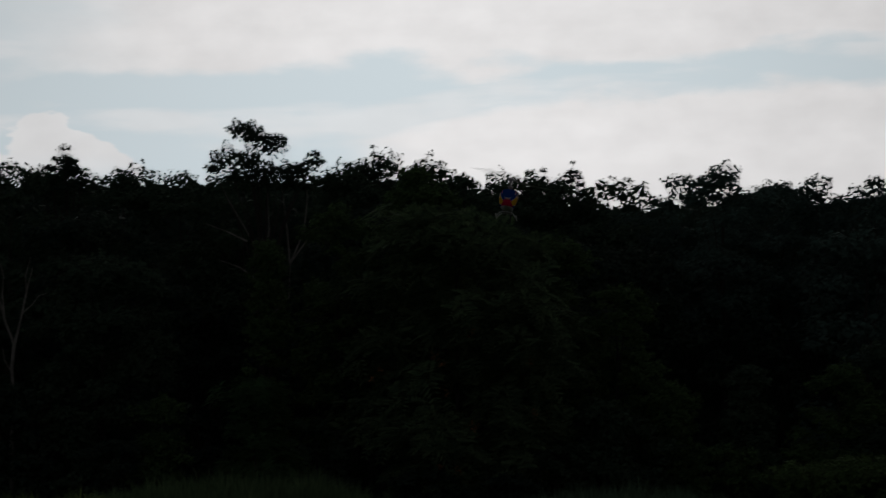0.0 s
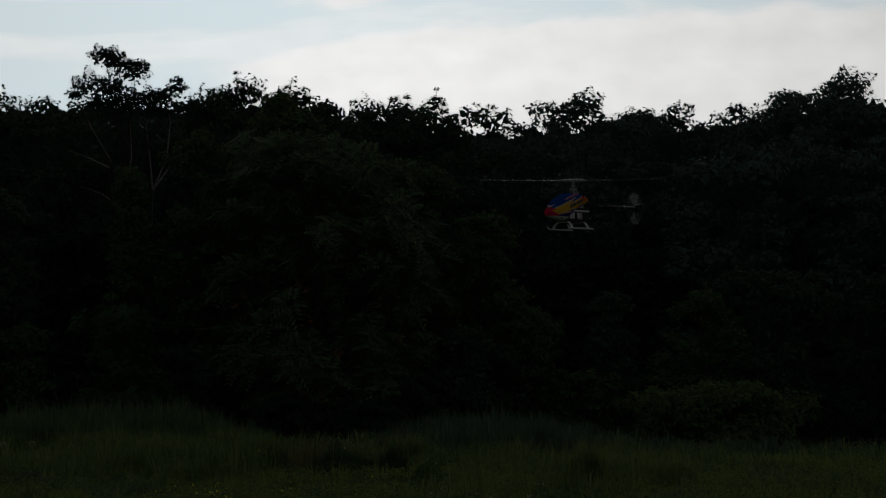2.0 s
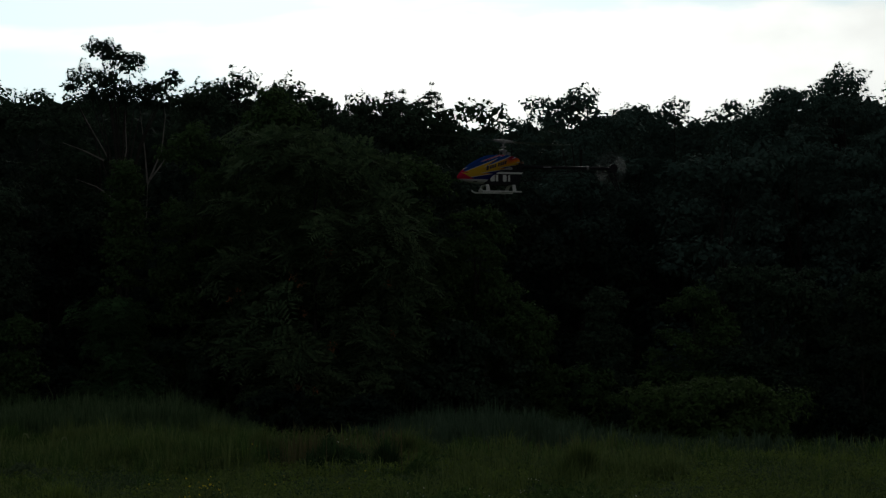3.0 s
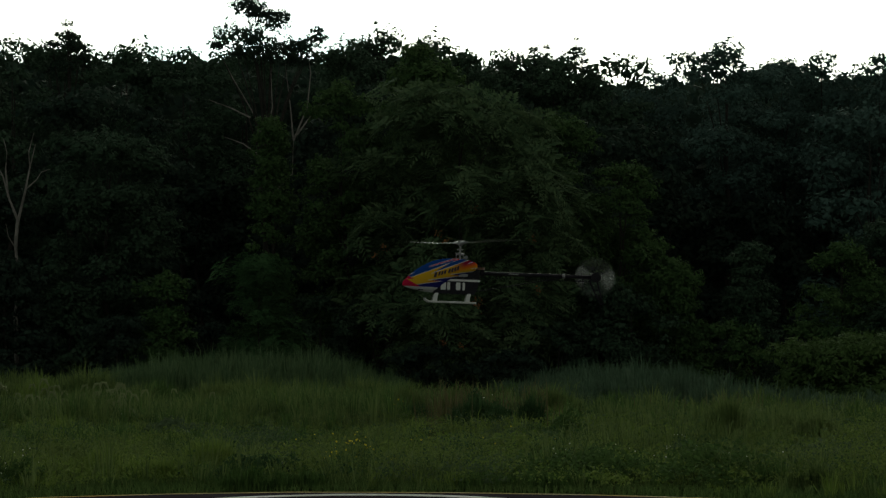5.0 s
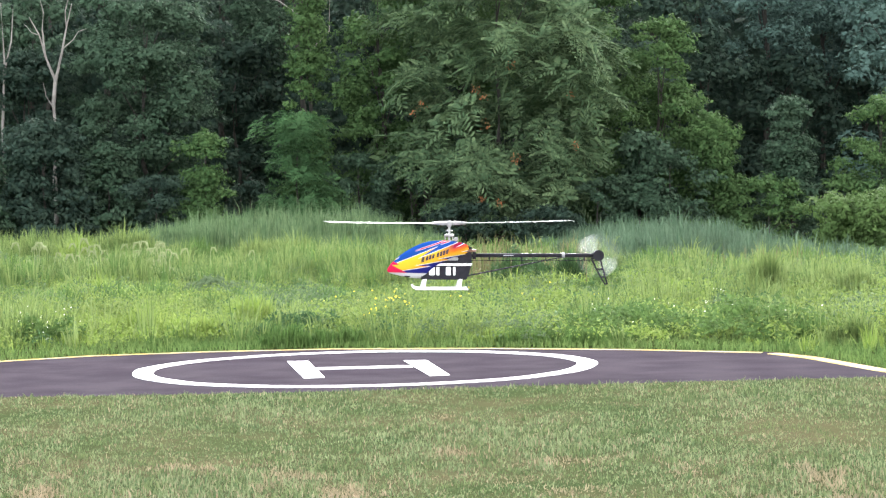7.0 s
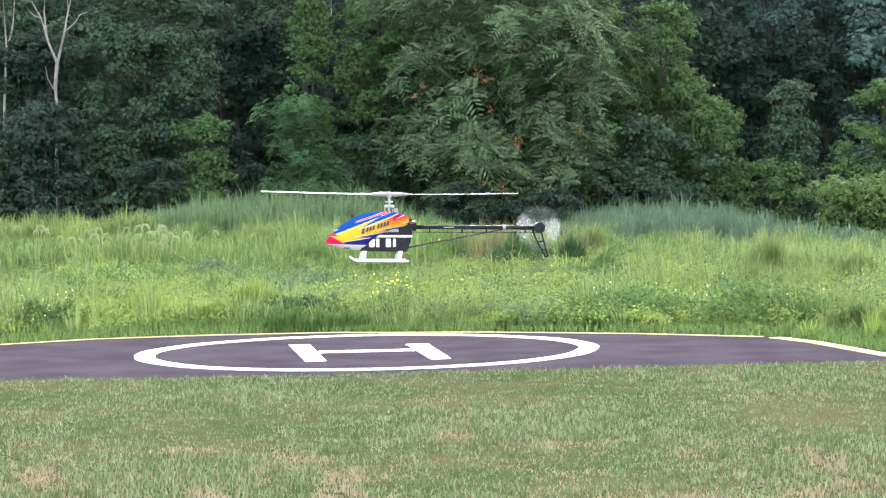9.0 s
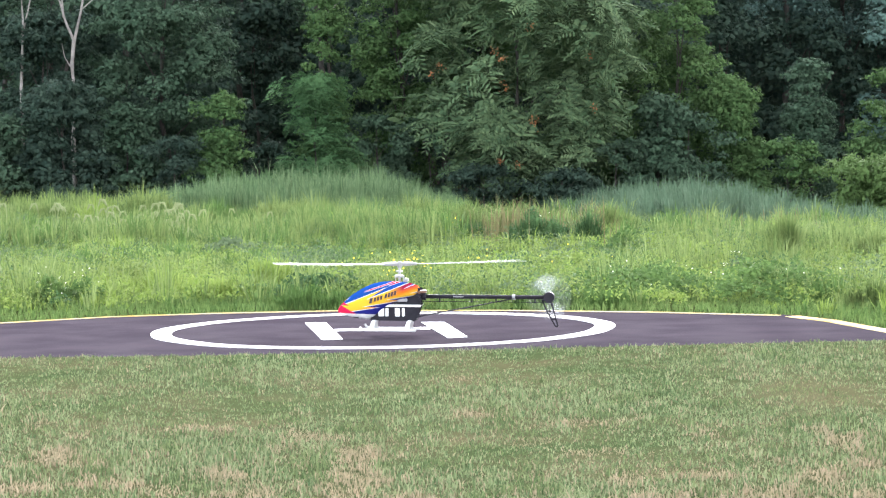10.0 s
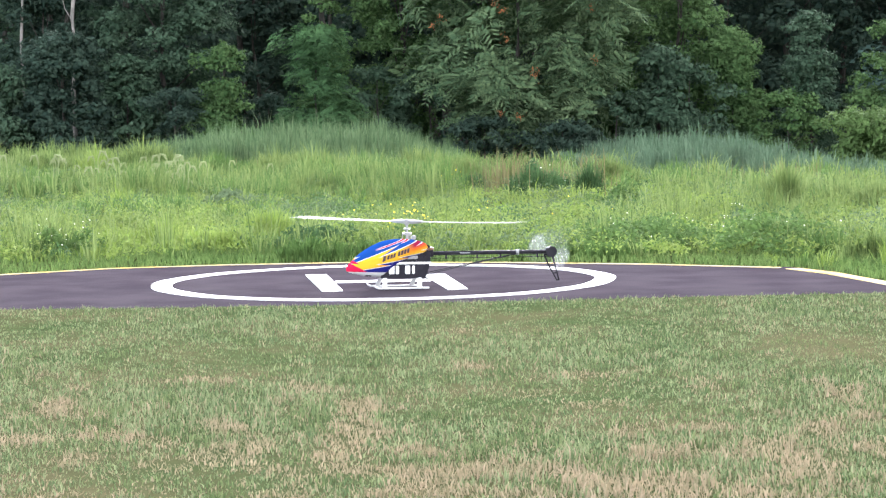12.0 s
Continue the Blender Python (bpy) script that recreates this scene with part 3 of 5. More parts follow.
def weed_patch(name, cx, cy, rx, ry, h, n, size, key, label, flower=None, nf=0):
    """A low stand of broad-leaved weeds over an oval of ground."""
    a, r = rng.uniform(0, 2 * np.pi, n), np.sqrt(rng.uniform(0, 1, n))
    wide = 1 + 0.3 * np.sin(3 * a + cx * 7) + 0.2 * np.sin(5 * a + cy * 3)
    x, y = cx + 1.15 * rx * r * wide * np.cos(a), cy + 1.3 * ry * r * wide * np.sin(a)
    top = h * (1 - 0.7 * r ** 1.5) * np.clip(1 + 0.9 * patch_noise(x, y, 2.2, 5.0) + 0.7 * patch_noise(x, y, 6.0, 8.0), 0.25, 2.0)
    z = land(x, y) + top * rng.uniform(0.15, 1.0, n) ** 0.6
    nr = rng.normal(0, 0.45, (n, 3)) + np.array([0, -0.35, 0.8])
    ob = array_mesh(name, leaves(np.stack([x, y, z], -1), nr, size * rng.uniform(0.6, 1.3, n), 0.5), LEAF_FACES, M[key])
    tagged(ob, label, "weeds", kind="stuff")
    if flower:
        k = rng.integers(0, n, nf)
        p = np.stack([x[k], y[k], land(x[k], y[k]) + top[k] * rng.uniform(1.0, 1.35, nf) + 0.02], -1)
        nr = rng.normal(0, 0.3, (nf, 3)) + np.array([0, -0.8, 0.6])
        f = array_mesh("flowers", leaves(p, nr, (1.7 if flower == "yellow_flower" else 1.0) * max(0.012, cy * 0.0005) * rng.uniform(0.6, 1.3, nf), 0.9, 0.05), LEAF_FACES, M[flower])
        tagged(f, "small " + flower.replace("_", " ") + " heads among the weeds", "flowers", kind="stuff")


def tuft(name, x, y, r, h, n, key, label, category="grass clump", lean=(0.15, 0.6), wid=0.011):
    k = max(3, n // 22)
    a, q = rng.uniform(0, 2 * np.pi, k), np.sqrt(rng.uniform(0, 1, k))
    own_h = h * (1.05 - 0.5 * q) * rng.uniform(0.7, 1.15, k)
    px, py = np.repeat(x + q * r * np.cos(a), 22), np.repeat(y + q * r * np.sin(a), 22)
    hh = np.repeat(own_h, 22) * rng.uniform(0.6, 1.1, k * 22)
    ob = tuft_blades(name, px, py, hh, hh * rng.uniform(0.25, 0.75, k * 22), np.full(k * 22, wid) * rng.uniform(0.7, 1.3, k * 22), M[key])
    return tagged(ob, label, category, kind="stuff")


def meadow_plants(name, n, y0, y1, r, h, per, leaf, key, label, seed, bias):
    """Leafy plants, dome by dome, where the patches of their kind lie."""
    cx, cy = scatter(n, y0, y1)
    ok = off_pad(cx, cy - 0.4 - 0.35 * (cx < 0)) & (patch_noise(cx, cy * 0.32, 0.7, seed) + rng.normal(0, 0.08, n) > bias + 0.08)
    cx, cy = cx[ok], cy[ok]
    s = np.repeat(rng.uniform(0.6, 1.5, len(cx)) * (0.8 + cy * 0.012), per)
    k = len(cx) * per
    a, q = rng.uniform(0, 2 * np.pi, k), np.sqrt(rng.uniform(0, 1, k))
    x, y = np.repeat(cx, per) + q * r * s * np.cos(a), np.repeat(cy, per) + q * r * s * np.sin(a)
    z = land(x, y) + h * s * (1 - 0.6 * q ** 2) * rng.uniform(0.55, 1.05, k)
    nr = np.stack([q * np.cos(a), q * np.sin(a) - 0.2, np.full(k, 0.7)], -1) + rng.normal(0, 0.35, (k, 3))
    lf = np.maximum(leaf * 0.75, y * 0.00095) * rng.uniform(0.6, 1.4, k)
    tagged(array_mesh(name, leaves(np.stack([x, y, z], -1), nr, lf, 0.55), LEAF_FACES, M[key]), label, "weeds", kind="stuff")


for n, y0, y1, r, h, key, lab, seed, bias in ((2300, 18.0, 42, 0.16, 0.17, "weed", "leafy green weeds scattered through the meadow", 21.0, -0.12),
                                              (1300, 18.4, 44, 0.19, 0.20, "weed_grey", "grey-green weeds scattered through the meadow", 33.0, 0.02),
                                              (2000, 18.2, 40, 0.15, 0.14, "bright", "yellow-green clover scattered through the meadow", 47.0, -0.10),
                                              (900, 19.0, 50, 0.18, 0.21, "dark_tuft", "dark green weeds scattered through the meadow", 58.0, 0.05)):
    meadow_plants("meadow_weeds", n, y0, y1, r, h, 50, 0.036, key, lab, seed, bias)
for x, y, r, h, key, lab, flower, n_heads in (
        (-5.91, 46.1, 1.0, 0.42, "weed_grey", "grey-green weeds in the meadow", None, 0),
        (-1.81, 31.9, 0.55, 0.21, "weed_grey", "grey-green weeds in the meadow", None, 0),
        (-3.64, 38.8, 0.72, 0.24, "weed_grey", "grey-green weeds in the meadow", "white_flower", 14),
        (-2.51, 19.8, 0.24, 0.21, "verge", "low dark green weeds with white flowers", "white_flower", 34),
        (-2.31, 22.8, 0.37, 0.21, "weed", "leafy green weeds", None, 0),
        (-3.14, 22.5, 0.24, 0.2, "weed", "leafy green weeds", None, 0),
        (-0.54, 20.1, 0.26, 0.2, "dark_tuft", "low dark green weeds behind the pad", None, 0),
        (1.95, 34.1, 0.33, 0.38, "dark_tuft", "dark leafy bush in the meadow", "white_flower", 8),
        (2.57, 28.8, 0.26, 0.35, "verge", "green leafy clump in the meadow", None, 0),
        (1.89, 19.3, 0.55, 0.24, "verge", "dark green leafy weeds behind the pad", "white_flower", 8),
        (2.75, 18.8, 0.55, 0.27, "verge", "dark green leafy weeds behind the pad", "white_flower", 10),
        (3.18, 22.8, 0.17, 0.16, "weed_grey", "grey-green weeds with pale flowers", "white_flower", 26),
        (2.58, 23.8, 0.15, 0.12, "weed_grey", "grey-green weeds with pale flowers", "white_flower", 10),
        (1.6, 24.6, 0.7, 0.18, "bright", "bright yellow-green clover and weeds", "yellow_flower", 18),
        (3.22, 26.4, 0.57, 0.18, "bright", "bright yellow-green clover and weeds", None, 0),
        (0.17, 20.9, 0.25, 0.17, "weed", "green weeds with yellow flowers", "yellow_flower", 60),
        (0.77, 35.9, 0.31, 0.32, "weed", "green weeds with yellow flowers", "yellow_flower", 26),
        (0.1, 26.0, 0.62, 0.14, "weed", "green weeds in the meadow", "yellow_flower", 16),
        (1.05, 27.2, 0.47, 0.15, "bright", "bright yellow-green clover and weeds", "yellow_flower", 20),
        (3.59, 21.7, 0.38, 0.14, "weed", "green weeds beside the pad", None, 0)):
    weed_patch("low_weeds", x, y, r, r * 0.8, h, int(500 + 5200 * r), max(0.042, y * 0.0020), key, lab, flower, n_heads)


# clumps of long grass: x, y, radius, height, kind, label
for x, y, r, h, key, lab in (
        (-4.62, 50, 0.82, 0.88, "meadow", "tall nodding grass clump"),
        (-3.08, 48.0, 0.78, 0.6, "verge", "deep green long grass clump"),
        (-6.51, 50, 0.65, 0.95, "meadow", "tall nodding grass clump"),
        (-5.54, 50, 0.6, 0.78, "bright", "yellow-green grass clump"),
        (-1.75, 20.5, 0.38, 0.24, "bright", "yellow-green grass clump"),
        (-0.94, 21.2, 0.21, 0.33, "bright", "yellow-green grass clump"),
        (-1.23, 19.9, 0.2, 0.2, "bright", "yellow-green grass clump"),
        (0.08, 20.7, 0.18, 0.19, "bright", "yellow-green grass clump"),
        (-2.32, 20.1, 0.26, 0.13, "bright", "yellow-green grass clump"),
        (-0.23, 50, 0.38, 0.66, "dark_tuft", "dark green rushy clump"),
        (-1.32, 50, 1.09, 0.73, "meadow", "tall green grass clump"),
        (-2.07, 50, 0.65, 0.71, "meadow", "tall green grass clump"),
        (0.64, 50, 0.65, 0.79, "meadow", "tall green grass clump"),
        (1.1, 36.6, 0.36, 0.6, "meadow", "tall green grass clump"),
        (1.19, 35.7, 0.23, 0.39, "dark_tuft", "dark green rushy clump"),
        (1.74, 35.8, 0.23, 0.55, "meadow", "tall green grass clump"),
        (1.93, 33.7, 0.4, 0.43, "dark_tuft", "dark green rushy clump"),
        (2.62, 33.4, 0.17, 0.44, "dark_tuft", "dark green rushy clump"),
        (3.47, 40.3, 0.22, 0.7, "meadow", "tall green grass clump"),
        (3.74, 40.0, 0.3, 0.53, "meadow", "tall green grass clump"),
        (4.01, 26.1, 0.2, 0.53, "meadow", "tall green grass clump"),
        (4.0, 26.4, 0.12, 0.35, "dark_tuft", "dark green rushy clump"),
        (4.77, 29.6, 0.26, 0.33, "meadow", "tall green grass clump"),
        (4.77, 27.0, 0.26, 0.35, "meadow", "tall green grass clump"),
        (4.84, 25.7, 0.2, 0.4, "meadow", "tall green grass clump"),
        (4.96, 37.4, 0.65, 0.2, "bright", "yellow-green fallen grass"),
        (3.43, 31.6, 0.55, 0.21, "bright", "yellow-green grass clump"),
        (3.16, 18.4, 0.22, 0.24, "verge", "deep green long grass clump"),
        (3.42, 18.0, 0.18, 0.28, "meadow", "tall green grass clump"),
        (1.12, 18.6, 0.28, 0.17, "verge", "deep green long grass clump"),
        (1.6, 18.5, 0.28, 0.2, "verge", "deep green long grass clump"),
        (0.93, 19.6, 0.26, 0.18, "meadow", "tall green grass clump"),
        (-0.26, 19.0, 0.25, 0.21, "verge", "deep green long grass clump"),
        (-0.57, 18.9, 0.23, 0.24, "verge", "deep green long grass clump")):
    tuft("grass_clump", x, y, r, h * (1.2 if y > 25 else 1.35 if key == "bright" else 0.9), int(600 + 4600 * r * h), key, lab, wid=max(0.008, y * 0.00036))

# tall grass of the middle meadow, arching
for nm, n, y0, y1, az0, az1, h, key, lab in (("long_grass", 800, 34, 62, -9.0, 1.6, 0.50, "meadow", "tall arching green grass across the meadow"),
                                             ("long_grass", 520, 34, 60, -9.0, 2.0, 0.50, "verge", "deep green arching grass across the meadow"),
                                             ("long_grass", 130, 24, 36, 6.0, 11.0, 0.34, "meadow", "arching green grass beside the pad")):
    gx, gy, gpn, gsz = tufted(n, 26, y0, y1, az0, az1)
    gh = h * np.clip(0.55 + 0.45 * gsz, 0.4, 1.5) * rng.uniform(0.5, 1.1, len(gx))
    tagged(tuft_blades(nm, gx, gy, gh, gh * rng.uniform(0.3, 0.95, len(gx)), gy * 0.0004 * rng.uniform(0.6, 1.3, len(gx)), M[key]), lab, "grass", kind="stuff")

# tan seeding grass and the reed beds before the woods
for sx, sy, sw, sn, sh in ((1.50, 34.0, 0.14, 70, 0.72), (1.78, 34.5, 0.2, 80, 0.68), (2.10, 35.0, 0.22, 60, 0.62), (2.75, 34.5, 0.15, 60, 0.70), (5.9, 40.0, 0.5, 60, 0.5), (-3.2, 48.0, 0.5, 60, 0.6)):
    tx, ty = rng.normal(sx, sw, sn), sy + rng.normal(0, 0.6, sn)
    th = rng.uniform(0.6, 1.15, sn) * sh
    tagged(tuft_blades("seeding_grass", tx, ty, th, th * rng.uniform(0.15, 0.6, sn), np.full(sn, 0.011), M["tan_grass"]), "tan seeding grass in the meadow", "grass", kind="stuff")


def reed_bed(name, x0, x1, y0, y1, h, n, label, key="reed"):
    """Reeds, stem by stem: arching leaves off upright stems, lower towards the bed's ends and front."""
    per = 16
    cx, cy = rng.uniform(x0, x1, n), rng.uniform(y0, y1, n)
    edge = np.clip(np.minimum(cx - x0, x1 - cx) / 2.5, 0.25, 1)
    edge = edge * np.clip(0.55 + 0.45 * (cy - y0) / 10, 0.45, 1)
    hh = h * edge ** 0.5 * rng.uniform(0.6, 1.15, n) * (1 + 0.35 * patch_noise(cx, cy, 0.35, 2.0) + 0.25 * patch_noise(cx, cy, 1.1, 4.0))
    hh = np.repeat(hh, per) * rng.uniform(0.55, 1.1, n * per)
    ob = tuft_blades(name, np.repeat(cx, per), np.repeat(cy, per), hh, hh * rng.uniform(0.08, 0.62, n * per), np.full(n * per, 0.030) * rng.uniform(0.6, 1.3, n * per), M[key])
    tagged(ob, label, "reeds", kind="stuff")


reed_bed("reed_bed", -7.4, 2.2, 70, 84, 1.60, 1300, "tall green reeds before the woods", "reed_green")
reed_bed("reed_bed", 5.0, 11.5, 56, 80, 1.22, 1400, "tall blue-green reeds before the woods")
reed_bed("reed_bed", 6.0, 26.0, 47, 72, 0.66, 1300, "lower blue-green reeds before the shrub")
reed_bed("reed_bed", -18.5, -6.0, 68, 88, 0.95, 900, "green meadow grass before the woods", "meadow")

# nodding foxtail heads over the clump
fn = 60
fx, fy = np.where(np.arange(fn) < 42, -3.3 + rng.normal(0, 0.55, fn), -4.6 + rng.normal(0, 0.5, fn)), 37 + rng.normal(0, 1.2, fn)
fz = land(fx, fy) + rng.uniform(0.34, 0.74, fn)
bm = bmesh.new()
for x, y, z in zip(fx, fy, fz):
    d = rng.choice([-1, 1])
    g = rng.uniform(1.1, 1.9)
    tube(bm, [(x, y, z - 0.3), (x, y, z - 0.06 * g), (x + 0.018 * d * g, y, z), (x + 0.05 * d * g, y, z - 0.008 * g), (x + 0.072 * d * g, y, z - 0.055 * g)], [0.004, 0.004, 0.011 * g, 0.014 * g, 0.006], 6)
tagged(finish("foxtail_grass", bm, M["plume"]), "nodding pale green foxtail seed heads", "grass", kind="stuff")


# ---- trees ----
def clump_points(centres, radii, leaf, cover):
    """Leaf places and outward ways over many leaf clumps: each a dome with a ragged skirt, as densely set as cover says."""
    k = np.maximum(8, (cover * 2 * np.pi * radii ** 2 / (0.38 * leaf ** 2)).astype(int))
    n = int(k.sum())
    d = rng.normal(size=(n, 3))
    d[:, 2] = np.where(d[:, 2] < -0.35, -0.6 * d[:, 2], d[:, 2])
    d /= np.linalg.norm(d, axis=1, keepdims=True)
    swell = 1 + 0.36 * np.sin(d[:, 0] * 6 + np.repeat(centres[:, 2], k) * 9) * np.cos(d[:, 2] * 6 + np.repeat(centres[:, 0], k) * 7)
    stretch = rng.uniform(0.75, 1.3, (len(centres), 3)) * np.array([1.0, 1.0, 0.72])
    r = np.repeat(radii, k) * swell * (1.08 - 0.55 * rng.uniform(0, 1, n) ** 2.2)
    p = np.repeat(centres, k, axis=0) + d * r[:, None] * np.repeat(stretch, k, axis=0)
    return p, d


def sprays(p, nr, size, fingers=5, pairs=5):
    """Rosettes of feathered leaves at the twigs' ends: each leaf an arching stalk with pairs of narrow leaflets."""
    n = len(p)
    nr = nr / np.linalg.norm(nr, axis=1, keepdims=True)
    t = np.cross(nr, rng.normal(size=(n, 3)))
    t /= np.linalg.norm(t, axis=1, keepdims=True)
    b = np.cross(nr, t)
    down = np.array([0, 0, 1.0])
    out = []
    for i in range(fingers):
        a = 2 * np.pi * (i + rng.uniform(-0.3, 0.3, (n, 1))) / fingers
        way = t * np.cos(a) + b * np.sin(a) + nr * rng.uniform(0.0, 0.5, (n, 1))
        side = -t * np.sin(a) + b * np.cos(a)
        s = size[:, None] * rng.uniform(0.7, 1.25, (n, 1))
        for j in range(pairs):
            f = 0.22 + 0.78 * j / (pairs - 1)
            at = p + way * s * f - down * s * (0.34 * f * f)
            reach = s * 0.30 * (1.1 - 0.6 * abs(f - 0.45))
            for sd in (-1, 1):
                v = np.zeros((n, 4, 3))
                tip = at + (side * sd + way * 0.6) * reach * 1.15 - down * reach * 0.25
                mid = (at + tip) / 2
                v[:, 0], v[:, 2] = at, tip
                v[:, 1], v[:, 3] = mid + way * s * 0.075, mid - way * s * 0.075
                out.append(v)
    return np.concatenate(out)


def tree(name, x, y, top, width, key, label, n_clumps=60, leaf=0.2, cover=1.2, low=0.1, lean=0.0, narrow=0.7, bark="bark",
         category="tree", clump=(0.13, 0.22), shape="round", trunk_r=None, spray=False, limbs=7, own=None):
    """A tree with its foot on the ground: tapered trunk, limbs that reach the leaf clumps, and a crown of single leaves."""
    z0 = float(land(x, y)) - 0.05
    hgt = top - z0
    root = new(name)
    root.location = (x, y, z0)
    tr = trunk_r or 0.015 + 0.009 * hgt
    bm = bmesh.new()
    pts = [(0, 0, 0)]
    for i in range(1, 6):
        f = i / 5 * 0.82
        pts.append((lean * f * hgt + rng.normal(0, 0.02 * hgt) * 0.5, rng.normal(0, 0.01 * hgt), f * hgt))
    tube(bm, pts, [tr * (1.25 - 0.2 * i) if i else tr * 1.5 for i in range(6)], 8)
    part("trunk", bm, M[bark], root)
    # clump centres over the crown's outer body
    cz = rng.uniform(low, 0.96, n_clumps)
    if shape == "round":
        prof = np.sqrt(np.clip(1 - ((cz - 0.52) / 0.58) ** 2, 0.08, 1))
    elif shape == "cone":
        prof = np.clip(1.10 - cz, 0.14, 1) ** 0.7
    elif shape == "column":
        prof = np.clip(0.6 + 0.5 * (1 - cz), 0.3, 1) * np.where(cz > 0.9, 0.6, 1)
    else:
        prof = np.clip(0.35 + 0.75 * cz, 0.2, 1) * np.where(cz > 0.88, 0.7, 1)
    ang = rng.uniform(0, 2 * np.pi, n_clumps)
    rad = width / 2 * prof * np.sqrt(rng.uniform(0.35, 1.0, n_clumps))
    cr = rng.uniform(*clump, n_clumps) * width * (1.1 - 0.35 * cz)
    rad = np.maximum(rad - cr * 0.6, 0.05)
    c = np.stack([lean * cz * hgt + rad * np.cos(ang), rad * np.sin(ang), np.minimum(cz * hgt, hgt - cr * 0.85)], -1)
    c[0] = (lean * hgt, 0, hgt - cr[0] * 0.8)
    for k in range(1, min(4, len(c))):
        c[k] = (lean * hgt + (k - 2) * width * 0.17, rng.normal(0, 0.1) * width, hgt - cr[k] * 0.9 - 0.035 * hgt * abs(k - 2) - 0.02 * hgt)
    if own is not None:
        c, cr = own[:, :3] - np.array([x, y, z0]), own[:, 3]
    for i in range(0, len(c), max(1, len(c) // max(limbs, 1))):
        q = Vector(c[i])
        s = Vector((lean * 0.5 * q.z, 0, max(0.10 * hgt, q.z * 0.62)))
        bm = bmesh.new()
        tube(bm, [s, s.lerp(q, 0.5) + Vector((0, 0, 0.03 * hgt)), q], [tr * 0.32, tr * 0.2, tr * 0.06], 5)
        part("limb", bm, M[bark], root)
    p, d = clump_points(c, cr, leaf, cover)
    nr = d * (0.6 if spray else 0.8) + rng.normal(0, 0.3 if spray else 0.38, p.shape) + np.array([0, 0, 0.55 if spray else 0.35])
    size = leaf * rng.uniform(0.6, 1.35, len(p))
    v = sprays(p, nr, size) if spray else leaves(p, nr, size, narrow)
    array_mesh("crown", v, LEAF_FACES, M[key], root)
    return tagged(root, label, category, group="shrubs at the woods' edge" if category == "shrub" else "trees of the woods")


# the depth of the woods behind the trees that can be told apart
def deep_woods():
    """Foliage in the depth of the woods: clumps of leaves before a close wall of boughs, the depth's shade painted into
    both.
    """
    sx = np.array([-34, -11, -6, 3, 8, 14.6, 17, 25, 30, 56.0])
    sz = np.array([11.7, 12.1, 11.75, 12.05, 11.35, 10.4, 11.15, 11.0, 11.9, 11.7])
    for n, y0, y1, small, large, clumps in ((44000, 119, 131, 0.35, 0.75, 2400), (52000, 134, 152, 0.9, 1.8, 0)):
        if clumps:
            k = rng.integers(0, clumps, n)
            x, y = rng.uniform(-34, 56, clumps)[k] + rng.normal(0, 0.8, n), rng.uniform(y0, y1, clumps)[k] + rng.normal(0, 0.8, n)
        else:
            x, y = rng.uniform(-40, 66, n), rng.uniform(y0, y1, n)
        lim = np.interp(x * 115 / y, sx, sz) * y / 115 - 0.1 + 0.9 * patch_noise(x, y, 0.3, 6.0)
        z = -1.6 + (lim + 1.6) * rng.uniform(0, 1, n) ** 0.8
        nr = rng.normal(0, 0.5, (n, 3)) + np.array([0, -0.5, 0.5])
        ob = array_mesh("deep_woods", leaves(np.stack([x, y, z], -1), nr, rng.uniform(small, large, n), 0.8), LEAF_FACES, M["shade_oak"])
        tagged(ob, "foliage in the depth of the woods, shade in its colour", "woods", kind="stuff")


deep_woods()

# back row: its tops make the skyline
SKY = ((-19, 13.2), (-16.5, 13.0), (-13.7, 13.3), (-11.2, 13.6), (-8.7, 12.8), (-6.2, 12.8), (-3.6, 12.6), (1.2, 13.0), (2.8, 13.5), (4.8, 13.1), (6.4, 12.6), (8.2, 12.5),
       (10.2, 12.4), (12.8, 12.3), (14.8, 11.6), (17.9, 12.85), (20.4, 12.2), (22.2, 12.3), (24.8, 12.3), (27.2, 13.0), (30.0, 13.7), (32.6, 13.2), (35.5, 13.0), (38.5, 12.8))
for i, (x, top) in enumerate(SKY):
    y = 115 + 3.0 * math.sin(i * 2.4)
    # oaks to the east take the leaf colour that has haze painted in
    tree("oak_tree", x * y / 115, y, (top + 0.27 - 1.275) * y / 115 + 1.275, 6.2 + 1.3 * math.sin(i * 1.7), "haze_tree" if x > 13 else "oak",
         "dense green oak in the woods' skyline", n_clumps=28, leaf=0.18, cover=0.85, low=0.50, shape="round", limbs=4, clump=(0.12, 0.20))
# middle row: shade put into most leaf colours, haze into the eastern ones
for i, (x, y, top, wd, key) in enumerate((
        (-17, 104, 10.5, 6, "shade_oak"), (-12.7, 101, 8.6, 4.5, "oak"), (-9.0, 103, 10.4, 6, "shade_oak"), (0.8, 103, 9.6, 4.5, "shade_oak"),
        (3.2, 104, 10.6, 5, "shade_oak"), (7.0, 104, 9.8, 5, "shade_oak"), (9.6, 101, 8.8, 4.6, "shade_oak"), (12.8, 106, 9.0, 4.0, "shade_oak"),
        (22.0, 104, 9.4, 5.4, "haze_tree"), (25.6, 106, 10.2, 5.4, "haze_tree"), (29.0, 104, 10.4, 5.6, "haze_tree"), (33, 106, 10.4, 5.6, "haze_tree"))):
    tree("oak_tree", x, y, top, wd * 1.25, key, "woodland oak, shade or haze in its leaf colour", n_clumps=38, leaf=0.24, cover=0.85, low=0.20, shape="round", limbs=4, clump=(0.11, 0.19))
